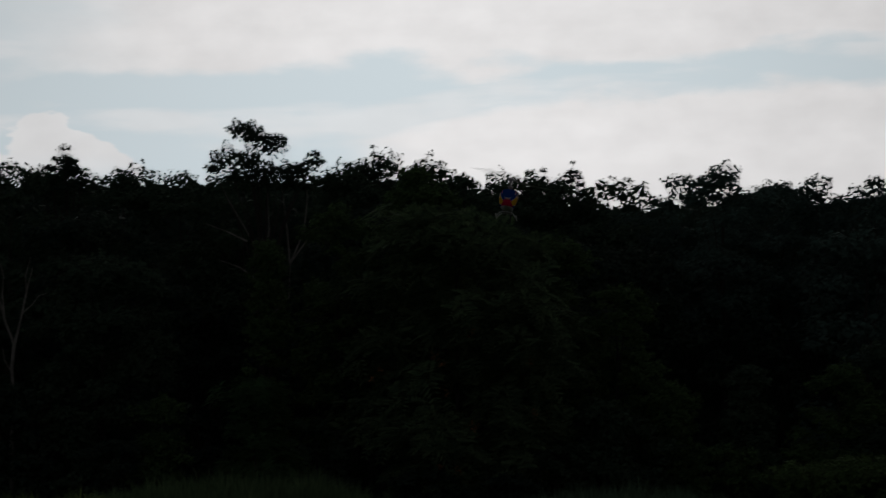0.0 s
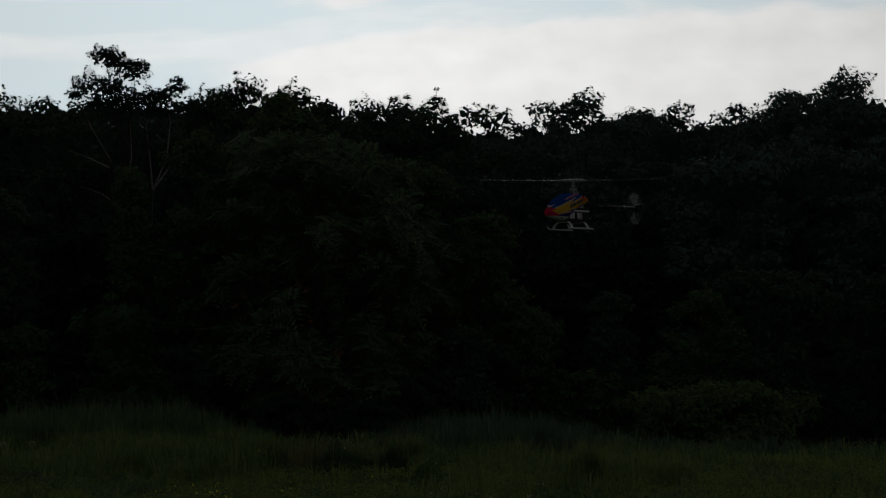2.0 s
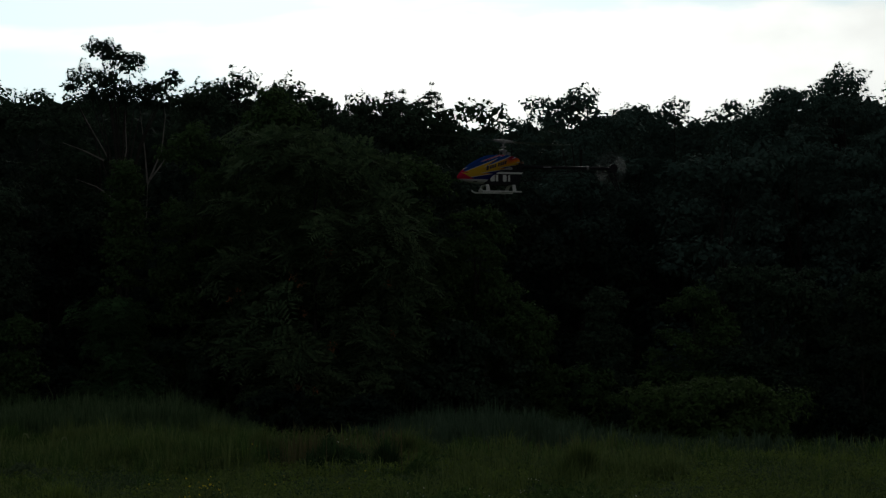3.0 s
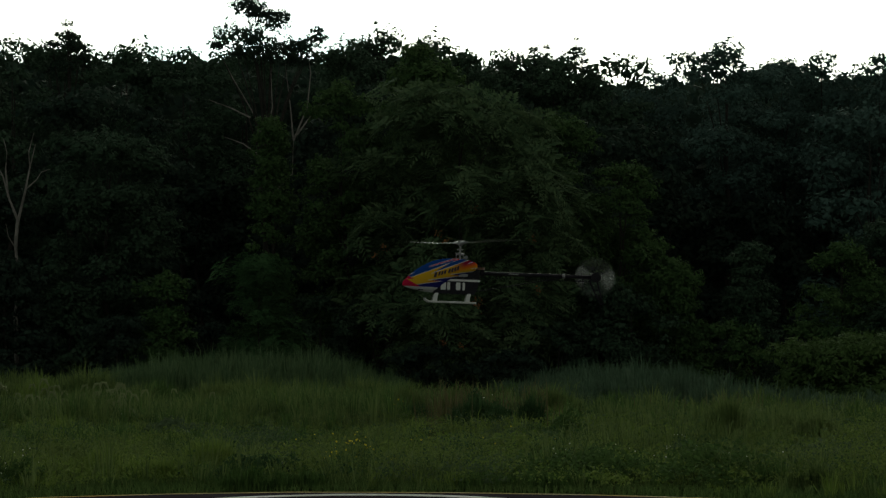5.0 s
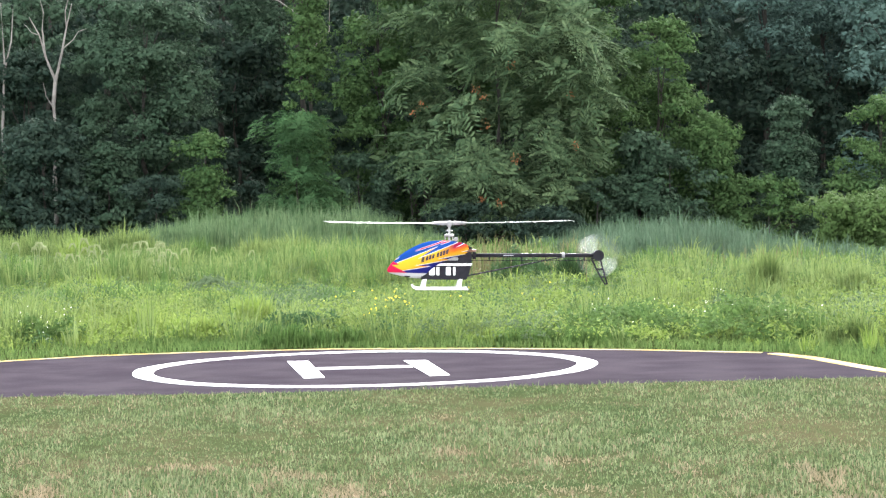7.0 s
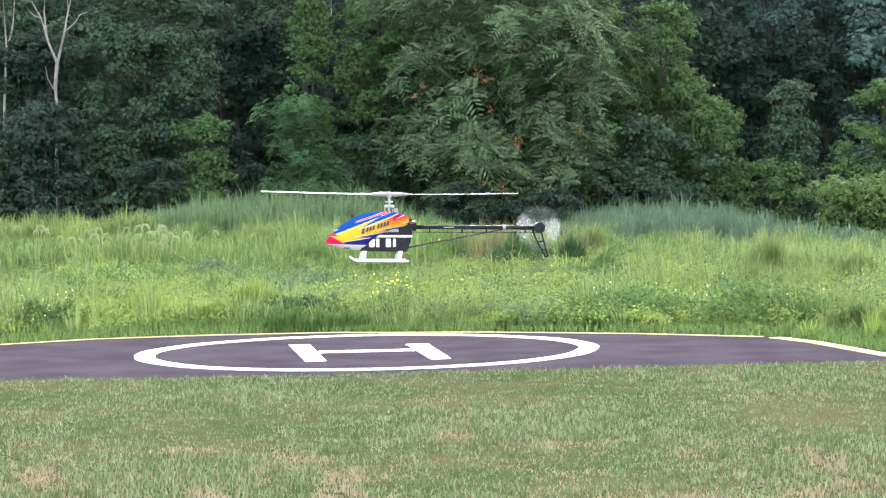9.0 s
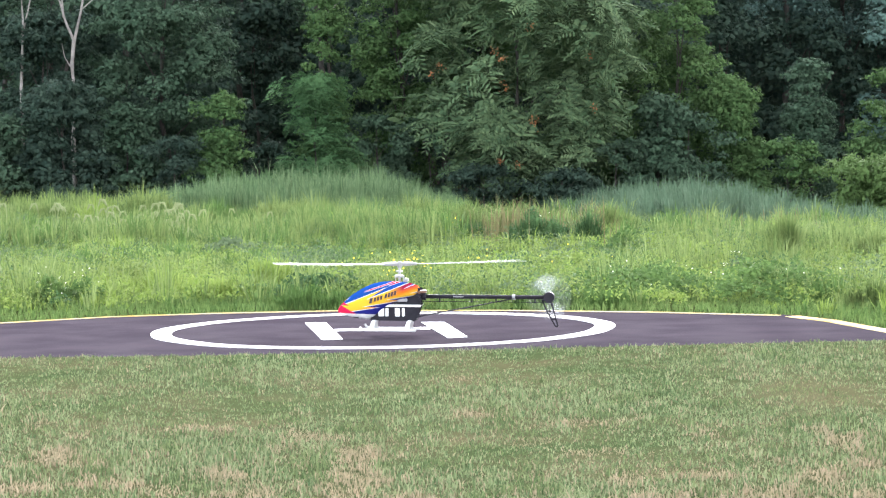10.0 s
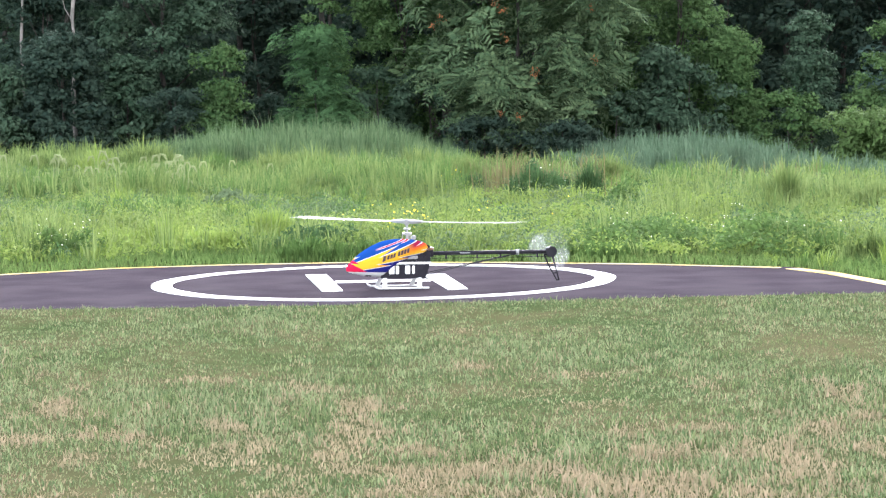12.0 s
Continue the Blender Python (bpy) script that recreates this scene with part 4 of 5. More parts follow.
# undergrowth that closes the gaps between the trunks, its leaves coloured dark for shade
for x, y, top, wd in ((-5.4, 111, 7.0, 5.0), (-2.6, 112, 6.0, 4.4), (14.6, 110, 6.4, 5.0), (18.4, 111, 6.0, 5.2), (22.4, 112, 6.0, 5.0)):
    tree("oak_tree", x, y, top, wd, "shade_oak", "young oak inside the woods, shade in its leaf colour", n_clumps=34, leaf=0.24, cover=0.9, low=0.02, shape="round", limbs=4, clump=(0.13, 0.22))


# front row
def edge_tree(x, y, top, wd, key, shape, name, lab, n, leaf=0.165, low=0.03, clump=(0.09, 0.18), cover=1.1):
    """A tree or shrub of the woods' front; the feathery kinds carry rosettes of compound leaves."""
    feathery = key in ("sumac", "locust")
    tree(name, x, y, top, wd * 1.1, key, lab, n_clumps=n, leaf=leaf, cover=cover * (0.17 if feathery else 1.0), low=low, shape=shape,
         category="shrub" if name == "shrub" else "tree", spray=feathery, clump=clump, limbs=5)


# the broad feathery tree in the middle, and the trees in vines on either hand of it
edge_tree(4.7, 90.5, 9.0, 7.4, "sumac", "round", "ailanthus_tree", "broad blue-green ailanthus with large feathery leaves", 90, 0.56, 0.05, (0.09, 0.16), 2.6)
edge_tree(-1.9, 93, 8.3, 2.1, "vine", "column", "ivy_covered_tree", "slim tree wrapped in bright green vines", 90, 0.12, 0.02, (0.16, 0.28))
edge_tree(0.6, 93.5, 9.6, 3.2, "vine", "round", "ivy_covered_tree", "vine-covered tree, bright green", 110, 0.13, 0.02, (0.12, 0.22))
edge_tree(3.6, 96, 11.2, 3.6, "vine", "round", "ivy_covered_tree", "tall tree draped in green vines", 90, 0.14, 0.3, (0.12, 0.20))
edge_tree(-2.3, 90, 3.3, 3.8, "locust", "cone", "locust_tree", "young feathery green locust", 46, 0.30, 0.02, (0.12, 0.20))
edge_tree(-5.5, 90, 2.7, 2.6, "vine", "cone", "shrub", "bright green shrub at the woods' edge", 44, 0.12, 0.02, (0.12, 0.22))
# the shaded side to the west, its shade partly put into the leaf colour
edge_tree(-7.9, 95, 8.0, 5.4, "oak", "round", "oak_tree", "shaded dark green oak", 90, 0.15, 0.05)
edge_tree(-12.4, 97, 6.0, 4.4, "shade_oak", "round", "oak_tree", "shaded dark green oak", 80, 0.15)
edge_tree(-11.2, 91.2, 3.3, 4.2, "shade_oak", "cone", "shrub", "thicket at the woods' edge, shade in its leaf colour", 60)
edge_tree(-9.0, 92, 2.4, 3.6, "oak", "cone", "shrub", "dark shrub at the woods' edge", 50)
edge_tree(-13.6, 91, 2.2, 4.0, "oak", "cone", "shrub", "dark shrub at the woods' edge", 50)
# vines that fall away in a slope to the east
edge_tree(8.4, 94, 8.4, 3.6, "vine", "round", "ivy_covered_tree", "tree draped in bright vines", 95, 0.13, 0.02, (0.12, 0.22))
edge_tree(10.7, 94, 6.6, 3.2, "vine", "round", "ivy_covered_tree", "tree draped in dull green vines", 85, 0.13, 0.02, (0.12, 0.22))
edge_tree(9.6, 90.5, 2.4, 3.4, "oak", "cone", "shrub", "green thicket at the woods' edge", 60)
edge_tree(12.3, 92, 3.0, 3.4, "vine", "cone", "ivy_covered_tree", "low tree draped in green vines", 70, 0.12, 0.02, (0.12, 0.22))
edge_tree(15.1, 92, 3.6, 2.7, "oak", "cone", "ivy_covered_tree", "sapling draped in dull green vines", 55, 0.13, 0.02, (0.13, 0.24))
edge_tree(18.2, 91, 3.5, 3.2, "vine", "round", "locust_tree", "bright green young locust", 60, 0.12, 0.02, (0.12, 0.22))
edge_tree(21.5, 93, 4.4, 5.0, "oak", "round", "oak_tree", "low green tree at the woods' edge", 60, 0.17)
edge_tree(26.5, 93, 4.6, 5.6, "oak", "round", "oak_tree", "low green tree at the woods' edge", 60, 0.17)
# underbrush; the dark ones have the shade under the trees in their leaf colour
for x, y, top, wd, key, lab in ((-15.6, 91, 1.6, 3.2, "oak", "dull green"), (-7.2, 90, 1.3, 2.6, "shade_oak", "dark"), (-4.0, 91, 1.0, 2.0, "shade_oak", "dark"), (-0.2, 91, 1.9, 2.6, "oak", "dull green"),
                                (1.6, 91, 1.8, 2.4, "oak", "dull green"), (3.4, 88, 0.1, 2.6, "shade_oak", "dark"), (6.0, 87.5, -0.1, 2.8, "shade_oak", "dark"), (8.0, 89.5, 0.9, 2.4, "oak", "dull green"),
                                (10.6, 90, 1.8, 3.0, "oak", "dull green"), (14.0, 90, 0.8, 2.8, "vine", "bright green"), (19.6, 90, 1.4, 3.4, "oak", "dull green"), (24.0, 90, 1.4, 3.6, "shade_oak", "dark")):
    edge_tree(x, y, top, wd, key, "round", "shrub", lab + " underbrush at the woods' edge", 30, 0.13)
edge_tree(16.2, 80, 0.35, 5.6, "bush", "round", "shrub", "yellow-green rounded shrub behind the reeds", 60, 0.13, 0.05, (0.09, 0.16))
# airy crowns over the skyline
for x, top, wd in ((10.0, 13.05, 2.8), (11.3, 13.4, 2.2), (-11.3, 14.3, 2.8), (29.9, 14.25, 2.6), (2.4, 14.2, 1.6)):
    tree("sparse_tree", x, 115.5, top, wd, "shade_oak", "thin-crowned tree over the woods' skyline", n_clumps=34, leaf=0.11, cover=0.75, low=0.84, shape="flare", clump=(0.09, 0.15), limbs=12)


def seed_clusters():
    """Rusty seed clusters on the broad tree by the reeds."""
    own = bpy.data.objects["ailanthus_tree"]
    pts = []
    for i in range(12):
        a, h = rng.uniform(3.6, 5.8), rng.uniform(1.2, 6.5)
        r = 3.4 * math.sqrt(max(0.1, 1 - ((h - 5.2) / 6.0) ** 2))
        pts.append(np.array([r * math.cos(a), r * math.sin(a), h]) + rng.normal(0, 0.08, (22, 3)))
    pts = np.concatenate(pts)
    ob = array_mesh("seed_cluster", leaves(pts, rng.normal(0, 1, pts.shape), rng.uniform(0.04, 0.09, len(pts)), 0.7), LEAF_FACES, M["rust"], own)
    tagged(ob, "rusty seed clusters", kind="stuff")


seed_clusters()


def bare_tree(name, x, y, forks, label, r=0.09):
    """A dead tree: bare pale limbs, each a path of points in x and z from the foot."""
    root = new(name)
    z0 = float(land(x, y)) - 0.05
    root.location = (x, y, z0)
    for i, (pts, ra, rb) in enumerate(forks):
        q = [(px - x, rng.normal(0, 0.1), pz - z0) for px, pz in pts]
        bm = bmesh.new()
        tube(bm, q, [ra + (rb - ra) * k / (len(q) - 1) for k in range(len(q))], 7)
        part("trunk" if i == 0 else "limb", bm, M["pale_bark"], root)
    return tagged(root, label, "tree")


bare_tree("dead_tree", -11.1, 94, (
    (((-11.1, -1.4), (-11.16, 1.2), (-11.08, 2.9), (-11.14, 3.8), (-11.05, 4.7)), 0.09, 0.065),
    (((-11.05, 4.7), (-11.33, 5.4), (-11.58, 6.3), (-11.94, 6.95)), 0.055, 0.012), (((-11.38, 5.5), (-11.45, 6.5), (-11.4, 7.1), (-11.52, 7.6)), 0.04, 0.010),
    (((-11.05, 4.6), (-10.78, 5.6), (-10.62, 6.5), (-10.38, 7.4)), 0.06, 0.014), (((-10.74, 5.8), (-10.38, 6.1), (-10.18, 6.4), (-9.9, 6.5)), 0.028, 0.008),
    (((-10.6, 6.5), (-10.62, 7.1), (-10.45, 7.8)), 0.03, 0.008), (((-11.6, 6.3), (-11.85, 6.4), (-12.1, 6.7)), 0.02, 0.006), (((-11.1, 3.6), (-11.4, 4.1), (-11.5, 4.6)), 0.022, 0.007)),
    "bare dead tree with pale forked trunk")
bare_tree("dead_tree", -13.2, 96, ((((-13.2, -1.4), (-13.25, 3.0), (-13.1, 5.4), (-13.2, 7.6)), 0.08, 0.02), (((-13.15, 5.0), (-12.85, 6.2), (-12.75, 7.4)), 0.04, 0.01)),
          "slim pale dead trunk among dark oaks")
bare_tree("dead_tree", 7.75, 96, ((((7.75, -1.4), (7.8, 5), (7.85, 7.0), (7.9, 8.6)), 0.06, 0.02), (((7.8, 6.2), (7.6, 7.0), (7.5, 7.6)), 0.03, 0.01)),
          "slim bare dead trunk among the trees")
# the tall half-dead tree that stands over the skyline
LOBES = np.array(((-2.96, 101.00, 13.06, 0.70), (-2.53, 101.00, 12.78, 0.58), (-1.81, 101.10, 12.71, 0.51), (-1.95, 100.90, 12.34, 0.58), (-3.51, 100.50, 11.75, 0.75), (-4.12, 100.90, 11.57, 0.40), (-2.65, 100.50, 11.79, 0.58), (-2.30, 100.70, 11.35, 0.64), (-3.08, 100.50, 11.18, 0.64), (-1.24, 101.00, 11.46, 0.64), (-0.69, 100.50, 11.46, 0.51), (-0.30, 101.10, 11.83, 0.43), (-0.21, 100.90, 12.12, 0.26), (-0.87, 100.90, 10.91, 0.64), (-1.67, 101.00, 11.02, 0.70)))
tall = tree("half_dead_tree", -2.25, 101, 13.7, 3.6, "shade_oak", "tall half-dead tree with pale bare limbs and sparse crown", n_clumps=12, leaf=0.115, cover=1.5,
                        low=0.80, bark="bark", shape="flare", trunk_r=0.15, limbs=15, own=LOBES)
for q in (((-0.1, 9.4), (-0.5, 10.4), (-1.3, 11.8), (-1.7, 12.6)), ((0.0, 9.4), (0.25, 10.6), (0.2, 12.2)), ((-0.1, 8.6), (-0.9, 9.2), (-1.7, 9.5)),
          ((1.05, 9.3), (0.95, 10.6), (0.75, 12.4)), ((1.05, 9.3), (1.6, 10.6), (1.75, 11.9), (1.65, 12.8)), ((1.1, 9.4), (2.0, 10.6), (3.0, 11.6)), ((0.0, 7.0), (1.0, 8.0), (1.05, 9.3)),
          ((-0.6, 10.2), (-1.4, 10.6), (-2.2, 10.9))):
    bm = bmesh.new()
    tube(bm, [(a, rng.normal(0, 0.1), b) for a, b in q], [0.042 - 0.032 * k / (len(q) - 1) for k in range(len(q))], 6)
    part("limb", bm, M["pale_bark"], tall, "bare pale limb")


# ---- the model helicopter: nose towards -x, skids on z = 0 ----
def helicopter():
    root = new("model_helicopter")
    tagged(root, "radio-controlled model helicopter, blue canopy with yellow flames", "model helicopter")
    # canopy: a lofted shell
    secs = ((-0.385, 0.112, 0.126, 0.010), (-0.372, 0.102, 0.148, 0.026), (-0.345, 0.094, 0.178, 0.043), (-0.30, 0.084, 0.218, 0.060), (-0.25, 0.074, 0.250, 0.074),
            (-0.20, 0.067, 0.276, 0.085), (-0.165, 0.068, 0.290, 0.090), (-0.13, 0.100, 0.299, 0.093), (-0.09, 0.135, 0.304, 0.095), (-0.04, 0.165, 0.306, 0.095),
            (0.01, 0.185, 0.304, 0.091), (0.06, 0.200, 0.297, 0.084), (0.10, 0.215, 0.285, 0.074), (0.125, 0.235, 0.270, 0.060))
    bm = bmesh.new()
    rings = []
    for x, zb, zt, hw in secs:
        row = []
        for k in range(22):
            a = 2 * math.pi * k / 22
            c, s = math.cos(a), math.sin(a)
            zc, hz = (zb + zt) / 2, (zt - zb) / 2
            e = 0.8
            row.append(bm.verts.new((x, hw * math.copysign(abs(c) ** e, c), zc + hz * math.copysign(abs(s) ** 0.9, s))))
        rings.append(row)
    for p, q in zip(rings, rings[1:]):
        for k in range(22):
            bm.faces.new((p[k], p[(k + 1) % 22], q[(k + 1) % 22], q[k]))
    bm.faces.new(rings[0])
    bm.faces.new(list(reversed(rings[-1])))
    bmesh.ops.recalc_face_normals(bm, faces=bm.faces)
    canopy = part("canopy", bm, M["flame"], root, "glossy blue canopy with yellow-orange flames and red nose", smooth=True)
    sub = canopy.modifiers.new("round", "SUBSURF")
    sub.levels = sub.render_levels = 1
    # the lettering on both flanks becomes bars
    for side in (-1, 1):
        for i, (x, z, wd, ht) in enumerate(((-0.165, 0.187, 0.018, 0.034), (-0.139, 0.195, 0.014, 0.026), (-0.120, 0.201, 0.014, 0.026), (-0.101, 0.207, 0.014, 0.026),
                                            (-0.072, 0.217, 0.014, 0.028), (-0.053, 0.223, 0.014, 0.028), (-0.034, 0.229, 0.014, 0.028), (-0.015, 0.235, 0.014, 0.028))):
            sh = 0.3 * ht
            o = [(x - wd / 2 - sh * 0.3, z - ht / 2), (x + wd / 2 - sh * 0.3, z - ht / 2 + 0.004), (x + wd / 2 + sh * 0.3, z + ht / 2 + 0.004), (x - wd / 2 + sh * 0.3, z + ht / 2)]
            y = side * 0.0965
            part("lettering_bar", slab(o, y - 0.002, y + 0.002), M["ink"], canopy, "dark red lettering bar")
        part("vent", slab(((-0.28, 0.082), (-0.245, 0.080), (-0.243, 0.087), (-0.278, 0.089)), side * 0.070, side * 0.076), M["black_plastic"], canopy, "dark slot")
    # frames and what they carry
    outline = ((-0.175, 0.064), (0.105, 0.062), (0.118, 0.09), (0.138, 0.16), (0.138, 0.262), (0.10, 0.275), (0.02, 0.25), (-0.10, 0.19), (-0.17, 0.13))
    for y in (-0.046, 0.046):
        part("side_frame", slab(outline, y - 0.0015, y + 0.0015), M["carbon"], root, "black carbon side frame")
    part("gear_tray", box(-0.06, 0.13, -0.04, 0.04, 0.165, 0.25), M["black_plastic"], root, "black gear housing")
    part("main_gear", bar([(0.115, 0, 0.235), (0.115, 0, 0.25)], 0.055, 20), M["bronze"], root, "bronze main gear")
    part("battery_tray", box(-0.17, 0.11, -0.043, 0.043, 0.066, 0.082), M["carbon"], root)
    for x0, x1 in ((-0.125, -0.09), (-0.082, -0.062), (-0.022, 0.008), (0.022, 0.038)):
        part("battery_pack", box(x0, x1, -0.054, 0.054, 0.090, 0.142, 0.003), M["white_plastic"], root, "white battery wrap")
    for y in (-0.052, 0.052):
        part("frame_rail", slab(((-0.105, 0.150), (0.135, 0.150), (0.143, 0.163), (-0.095, 0.164)), y - 0.004, y + 0.004), M["white_plastic"], root, "white frame rail")
        part("servo", box(-0.01, 0.055, y - 0.014, y + 0.014, 0.182, 0.202), M["silver"], root, "silver servo")
        part("frame_screw", bar([(0.115, y - 0.006, 0.205), (0.115, y + 0.006, 0.205)], 0.016, 12), M["black_plastic"], root)
        part("frame_screw", bar([(0.13, y - 0.008, 0.24), (0.13, y + 0.008, 0.24)], 0.008, 10), M["bronze"], root)
    part("motor", bar([(-0.03, 0, 0.10), (-0.03, 0, 0.16)], 0.03, 18), M["steel"], root, "steel motor")
    # skids
    for y in (-0.105, 0.105):
        part("skid", bar([(-0.232, y, 0.028), (-0.222, y, 0.016), (-0.205, y, 0.008), (-0.18, y, 0.007), (0.10, y, 0.007), (0.115, y, 0.007)], 0.0062, 8), M["white_plastic"], root, "white skid tube")
        for x in (-0.165, 0.055):
            s = 1 if y > 0 else -1
            bm = bmesh.new()
            rows = []
            for f in (0.0, 0.33, 0.66, 1.0):
                yy = y - s * 0.066 * f
                zz = 0.006 + 0.062 * (1 - (1 - f) ** 1.6)
                hw = 0.0145 - 0.003 * f
                rows.append([bm.verts.new((x + 0.016 * f + dx, yy + dy, zz)) for dx, dy in ((-hw, -0.004), (hw, -0.004), (hw, 0.004), (-hw, 0.004))])
            for p, q in zip(rows, rows[1:]):
                for k in range(4):
                    bm.faces.new((p[k], p[(k + 1) % 4], q[(k + 1) % 4], q[k]))
            bm.faces.new(rows[0])
            bm.faces.new(rows[-1])
            bmesh.ops.recalc_face_normals(bm, faces=bm.faces)
            part("skid_strut", bm, M["white_plastic"], root, "white skid strut")
    for x in (-0.149, 0.071):
        part("strut_bridge", box(x - 0.012, x + 0.012, -0.05, 0.05, 0.058, 0.070, 0.003), M["white_plastic"], root, "white strut bridge")
    # boom and tail
    part("tail_boom", bar([(0.13, 0, 0.212), (0.92, 0, 0.212)], 0.0125, 16), M["carbon"], root, "black carbon tail boom", smooth=True)
    part("boom_stripe", box(0.335, 0.40, -0.0132, -0.0122, 0.209, 0.215, 0), M["silver"], root, "pale marking on the boom")
    part("boom_collar", bar([(0.145, 0, 0.212), (0.165, 0, 0.212)], 0.024, 16), M["black_plastic"], root, "black boom clamp")
    part("boom_clamp", bar([(0.70, 0, 0.212), (0.718, 0, 0.212)], 0.0175, 14), M["steel"], root, "bright metal boom clamp")
    for x in (0.25, 0.45, 0.60, 0.84):
        part("rod_guide", box(x - 0.004, x + 0.004, -0.006, 0.006, 0.176, 0.205, 0.001), M["black_plastic"], root, "pushrod guide")
    part("pushrod", bar([(0.10, 0, 0.181), (0.92, 0, 0.181)], 0.0022, 6), M["carbon"], root, "thin tail pushrod")
    for y in (-1, 1):
        part("boom_support", bar([(0.10, 0.045 * y, 0.083), (0.71, 0.012 * y, 0.203)], 0.0030, 8), M["carbon"], root, "thin boom support rod")
    part("tail_gearbox", box(0.895, 0.955, -0.022, 0.022, 0.192, 0.232, 0.006), M["carbon"], root, "black tail gearbox")
    part("tail_pulley", bar([(0.927, -0.026, 0.212), (0.927, 0.02, 0.212)], 0.034, 18), M["black_plastic"], root, "black gearbox cover")
    # fin: an open ladder
    bm = bmesh.new()
    tube(bm, [(0.885, 0, 0.195), (0.915, 0, 0.125), (0.968, 0, 0.032)], [0.006, 0.0055, 0.005], 6)
    tube(bm, [(0.938, 0, 0.19), (0.958, 0, 0.12), (0.982, 0, 0.034)], [0.006, 0.0055, 0.005], 6)
    for (xa, za), (xb, zb) in (((0.915, 0.127), (0.956, 0.127)), ((0.942, 0.078), (0.970, 0.078)), ((0.965, 0.034), (0.984, 0.034)), ((0.885, 0.195), (0.94, 0.19))):
        tube(bm, [(xa, 0, za), (xb, 0, zb)], [0.005, 0.005], 6)
    part("tail_fin", bm, M["carbon"], root, "black open-frame tail fin")
    # tail rotor on the far side of its gearbox
    tail = part("tail_rotor", bar([(0, -0.016, 0), (0, 0.016, 0)], 0.012, 14), M["steel"], root, "metal tail rotor hub")
    for s in (1, -1):
        fan = [(0.02 * s * math.cos(q), 0.02 * s * math.sin(q)) for q in (0.62, -0.62)]
        fan += [(r * s * math.cos(q), r * s * math.sin(q)) for q, r in ((-0.62, 0.112), (-0.45, 0.135), (-0.2, 0.143), (0.1, 0.143), (0.38, 0.138), (0.62, 0.115))]
        part("tail_blade", slab(fan, -0.001, 0.001), M["blur"], tail, "white tail blade blurred by its speed").visible_shadow = False
    bm = bmesh.new()
    bmesh.ops.create_circle(bm, cap_ends=True, cap_tris=False, segments=40, radius=0.143)
    for v in bm.verts:
        v.co = Vector((v.co.x, 0.005, v.co.y))
    sweep = part("blade_sweep", bm, M["haze"], tail, "see-through haze of the whirling tail blades")
    sweep.visible_shadow = False
    # mast, swashplate, head
    part("mast", bar([(0, 0, 0.25), (0, 0, 0.418)], 0.0075, 12), M["steel"], root, "steel rotor mast")
    part("swashplate", bar([(0, 0, 0.328), (0, 0, 0.332), (0, 0, 0.342), (0, 0, 0.345)], [0.022, 0.03, 0.03, 0.02], 18), M["steel"], root, "metal swashplate")
    part("washout_base", bar([(0, 0, 0.362), (0, 0, 0.370)], 0.022, 14), M["steel"], root, "metal washout ring")
    for i, a in enumerate((0.6, 2.7, 4.8)):
        part("linkage", bar([(0.028 * math.cos(a), 0.028 * math.sin(a), 0.30), (0.028 * math.cos(a), 0.028 * math.sin(a), 0.337)], 0.003, 6), M["steel"], root, "steel linkage rod")
    part("head_mount", box(0.03, 0.055, -0.02, 0.02, 0.30, 0.325, 0.004), M["silver"], root, "silver bearing block")
    rotor = part("main_rotor", bar([(0, 0, -0.022), (0, 0, -0.014), (0, 0, 0.010), (0, 0, 0.016)], [0.012, 0.017, 0.017, 0.009], 14), M["steel"], root, "metal rotor head")
    for s in (1, -1):
        part("blade_grip", bar([(0.012 * s, 0, 0), (0.03 * s, 0, 0), (0.05 * s, 0, 0), (0.11 * s, 0, 0)], [0.010, 0.014, 0.013, 0.008], 12), M["steel"], rotor, "pale metal blade grip")
        bm = bmesh.new()
        rows = []
        for x, ch, dz in ((0.095, 0.030, 0.0), (0.14, 0.058, 0.0), (0.45, 0.060, 0.003), (0.74, 0.058, 0.010), (0.782, 0.050, 0.011), (0.79, 0.030, 0.0115)):
            y0, y1 = -ch * 0.4 * s, ch * 0.6 * s
            ym = y0 + (y1 - y0) * 0.3
            tw = 0.05 * ch * s
            rows.append([bm.verts.new((x * s, yy, dz + zz)) for yy, zz in ((y0, tw * 0.4 * s), (ym, 0.0032), (y1, -tw * 0.6 * s), (ym, -0.0022))])
        for p, q in zip(rows, rows[1:]):
            for k in range(4):
                bm.faces.new((p[k], p[(k + 1) % 4], q[(k + 1) % 4], q[k]))
        bm.faces.new(rows[0])
        bm.faces.new(rows[-1])
        bmesh.ops.recalc_face_normals(bm, faces=bm.faces)
        part("rotor_blade", bm, M["blade"], rotor, "long white rotor blade")
    return root, rotor, tail


heli, main_rotor, tail_rotor = helicopter()


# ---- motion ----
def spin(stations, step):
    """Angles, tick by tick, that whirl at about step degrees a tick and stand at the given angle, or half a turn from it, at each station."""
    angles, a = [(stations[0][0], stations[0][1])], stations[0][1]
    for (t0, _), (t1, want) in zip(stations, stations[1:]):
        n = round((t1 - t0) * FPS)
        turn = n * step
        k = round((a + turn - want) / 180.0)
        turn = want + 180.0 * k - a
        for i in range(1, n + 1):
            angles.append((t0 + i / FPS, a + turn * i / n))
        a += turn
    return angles


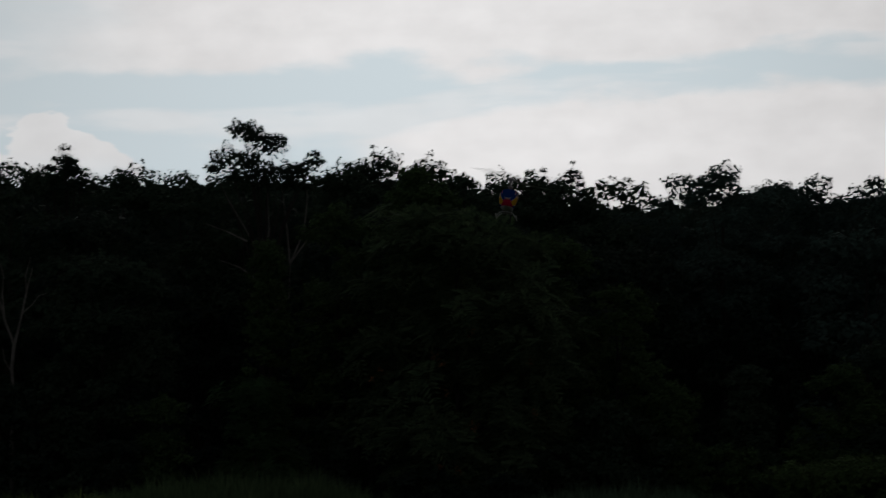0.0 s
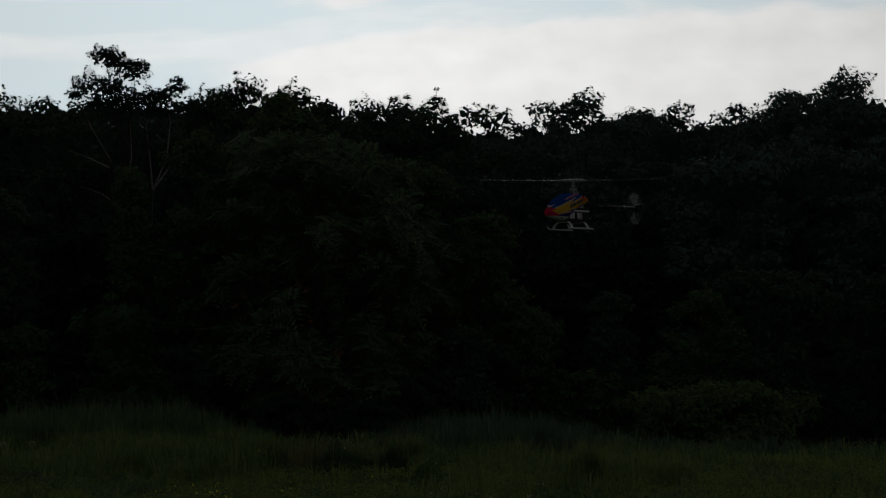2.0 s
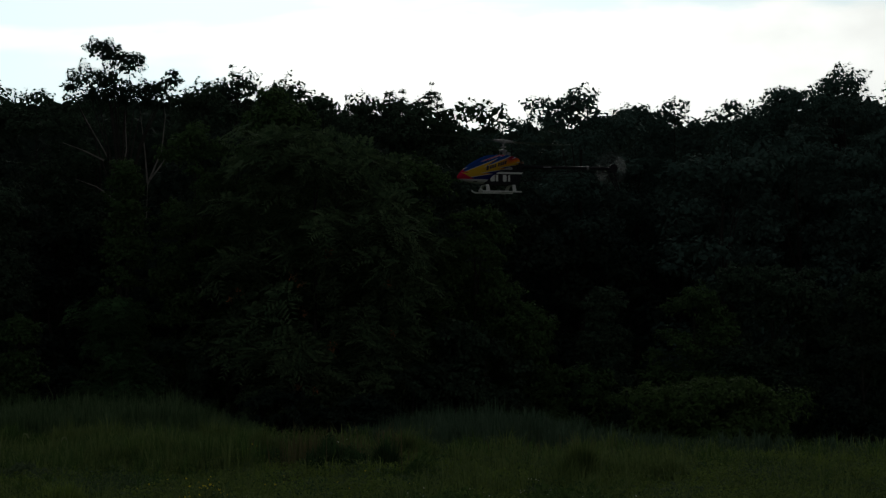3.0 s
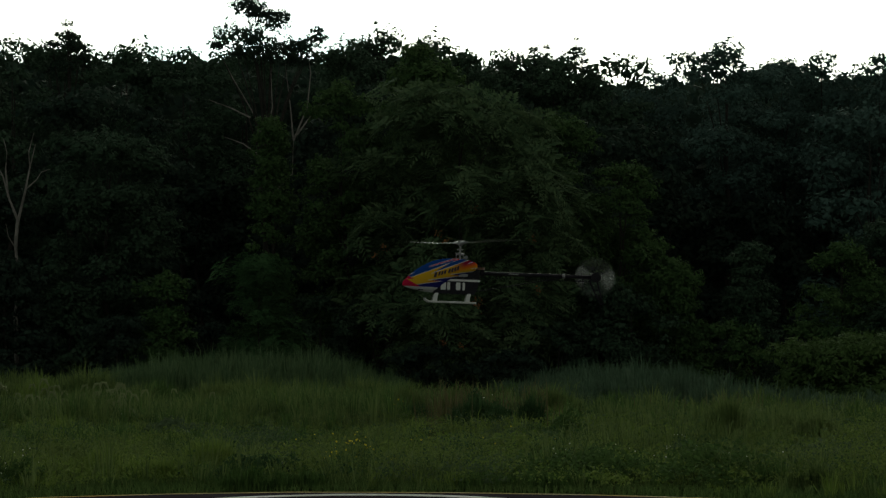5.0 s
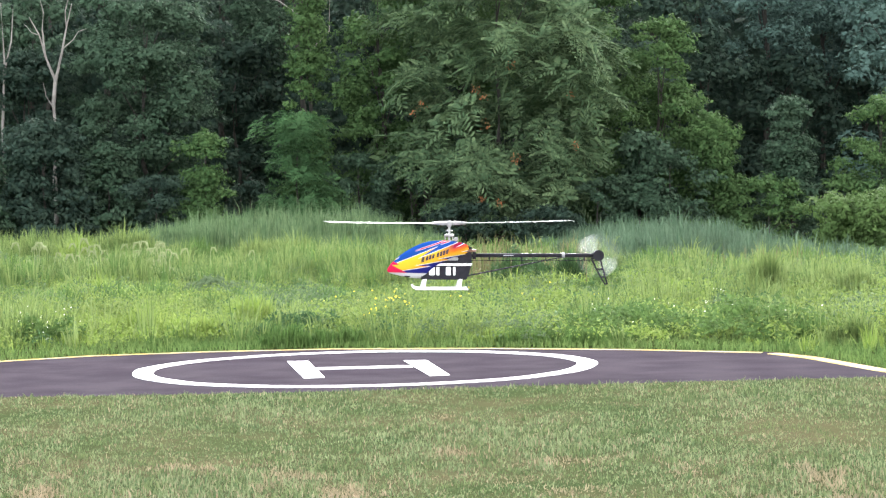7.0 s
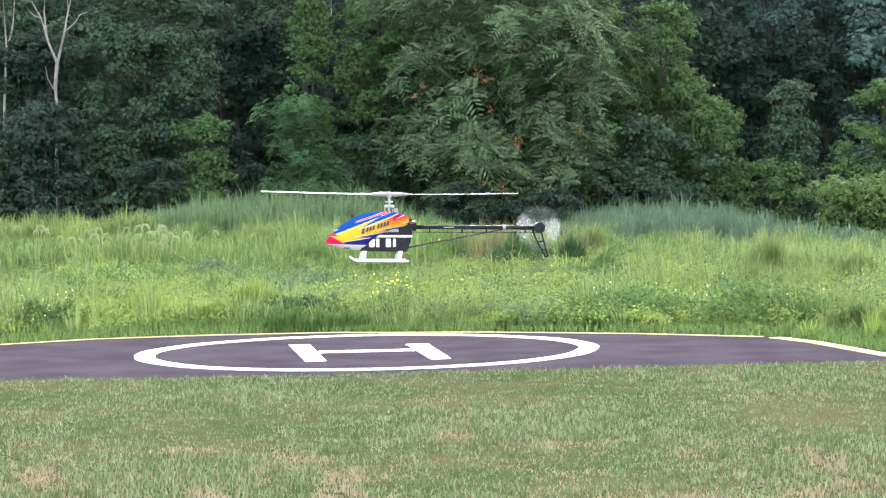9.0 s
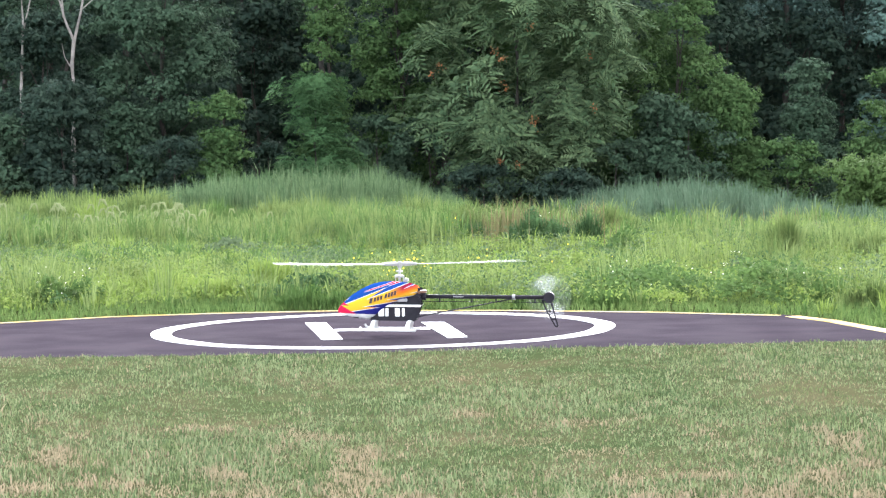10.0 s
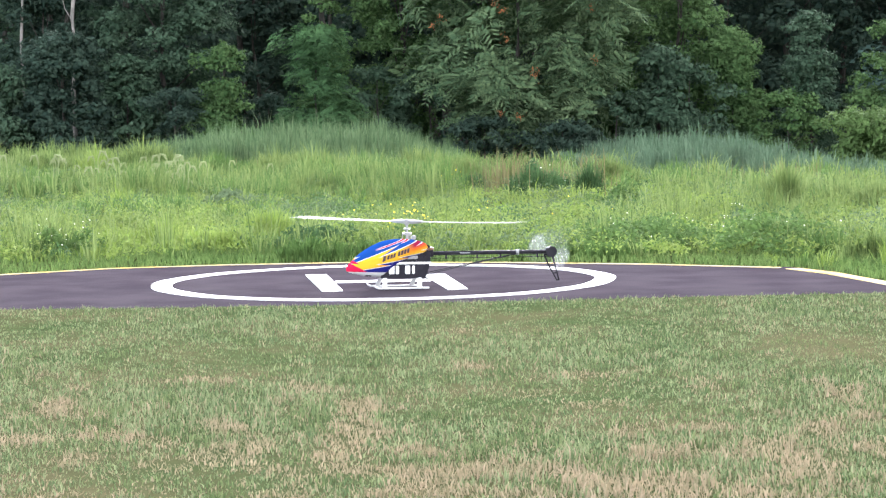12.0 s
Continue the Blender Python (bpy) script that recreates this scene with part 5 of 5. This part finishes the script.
FLIGHT = (
    (0.0, pose(1.903, 26.506, 3.455, 8, 0, 84)),
    (0.5, pose(2.956, 25.500, 3.149, 0, 0, 77)),
    (1.0, pose(3.411, 23.494, 2.524, -2, 0, 66)),
    (1.5, pose(3.531, 22.279, 2.256, -5, 0, 61)),
    (2.0, pose(3.214, 21.294, 2.313, -1, 0, 45)),
    (2.5, pose(2.853, 20.900, 2.510, 0, 0, 22)),
    (2.7, pose(2.694, 20.700, 2.526, 0, 0, 17)),
    (4.3, pose(1.779, 18.198, 2.156, 0, 4, 4)),
    (4.5, pose(1.192, 17.899, 1.879, 0, 4, 2)),
    (5.0, pose(0.895, 17.600, 1.315, 0, 2.8, 0)),
    (5.5, pose(0.646, 16.950, 0.997, 0, 4, 0)),
    (6.0, pose(0.508, 16.201, 0.732, 0, 4.3, -1)),
    (6.5, pose(0.497, 16.350, 0.524, 0, 2.8, 0)),
    (7.0, pose(0.510, 16.100, 0.514, 0, 1.2, 0)),
    (8.8, pose(0.165, 15.999, 0.629, 0, 2.2, 4)),
    (9.0, pose(0.125, 15.899, 0.602, 0, 1.5, 4)),
    (9.5, pose(0.078, 15.999, 0.373, 0, 1.8, 5)),
    (9.8, pose(0.044, 15.999, 0.202, 0, 1.5, 4)),
    (10.0, pose(0.082, 16.051, 0.035, 0, 1.0, -8)),
    (10.5, pose(0.107, 16.051, 0.000, 0, 1.0, -9)),
    (11.0, pose(0.124, 16.049, 0.000, 0, 1.0, 10)),
    (11.5, pose(0.125, 16.048, 0.000, 0, 1.0, 13)),
    (12.0, pose(0.124, 16.048, 0.000, 0, 1.0, 13)),
)
ROTOR = ((0.0, -22), (0.5, -32), (1.0, -11), (1.5, -63), (2.0, -36), (2.5, -32), (3.0, 30), (3.5, 80), (4.0, 20), (4.5, -57), (5.0, -72), (5.5, 12), (6.0, -26), (6.5, -2),
         (7.0, 14), (7.5, 60), (8.0, 110), (8.5, 30), (9.0, -12), (9.5, 0), (10.0, 20), (10.5, 20), (11.0, -30), (11.5, -69), (12.0, -43))


def motions():
    walk(heli, FLIGHT)
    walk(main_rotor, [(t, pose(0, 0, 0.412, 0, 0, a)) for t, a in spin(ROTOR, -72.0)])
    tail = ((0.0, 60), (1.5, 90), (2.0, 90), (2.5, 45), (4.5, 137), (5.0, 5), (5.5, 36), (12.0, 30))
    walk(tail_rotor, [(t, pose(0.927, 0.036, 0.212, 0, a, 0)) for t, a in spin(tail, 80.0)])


motions()
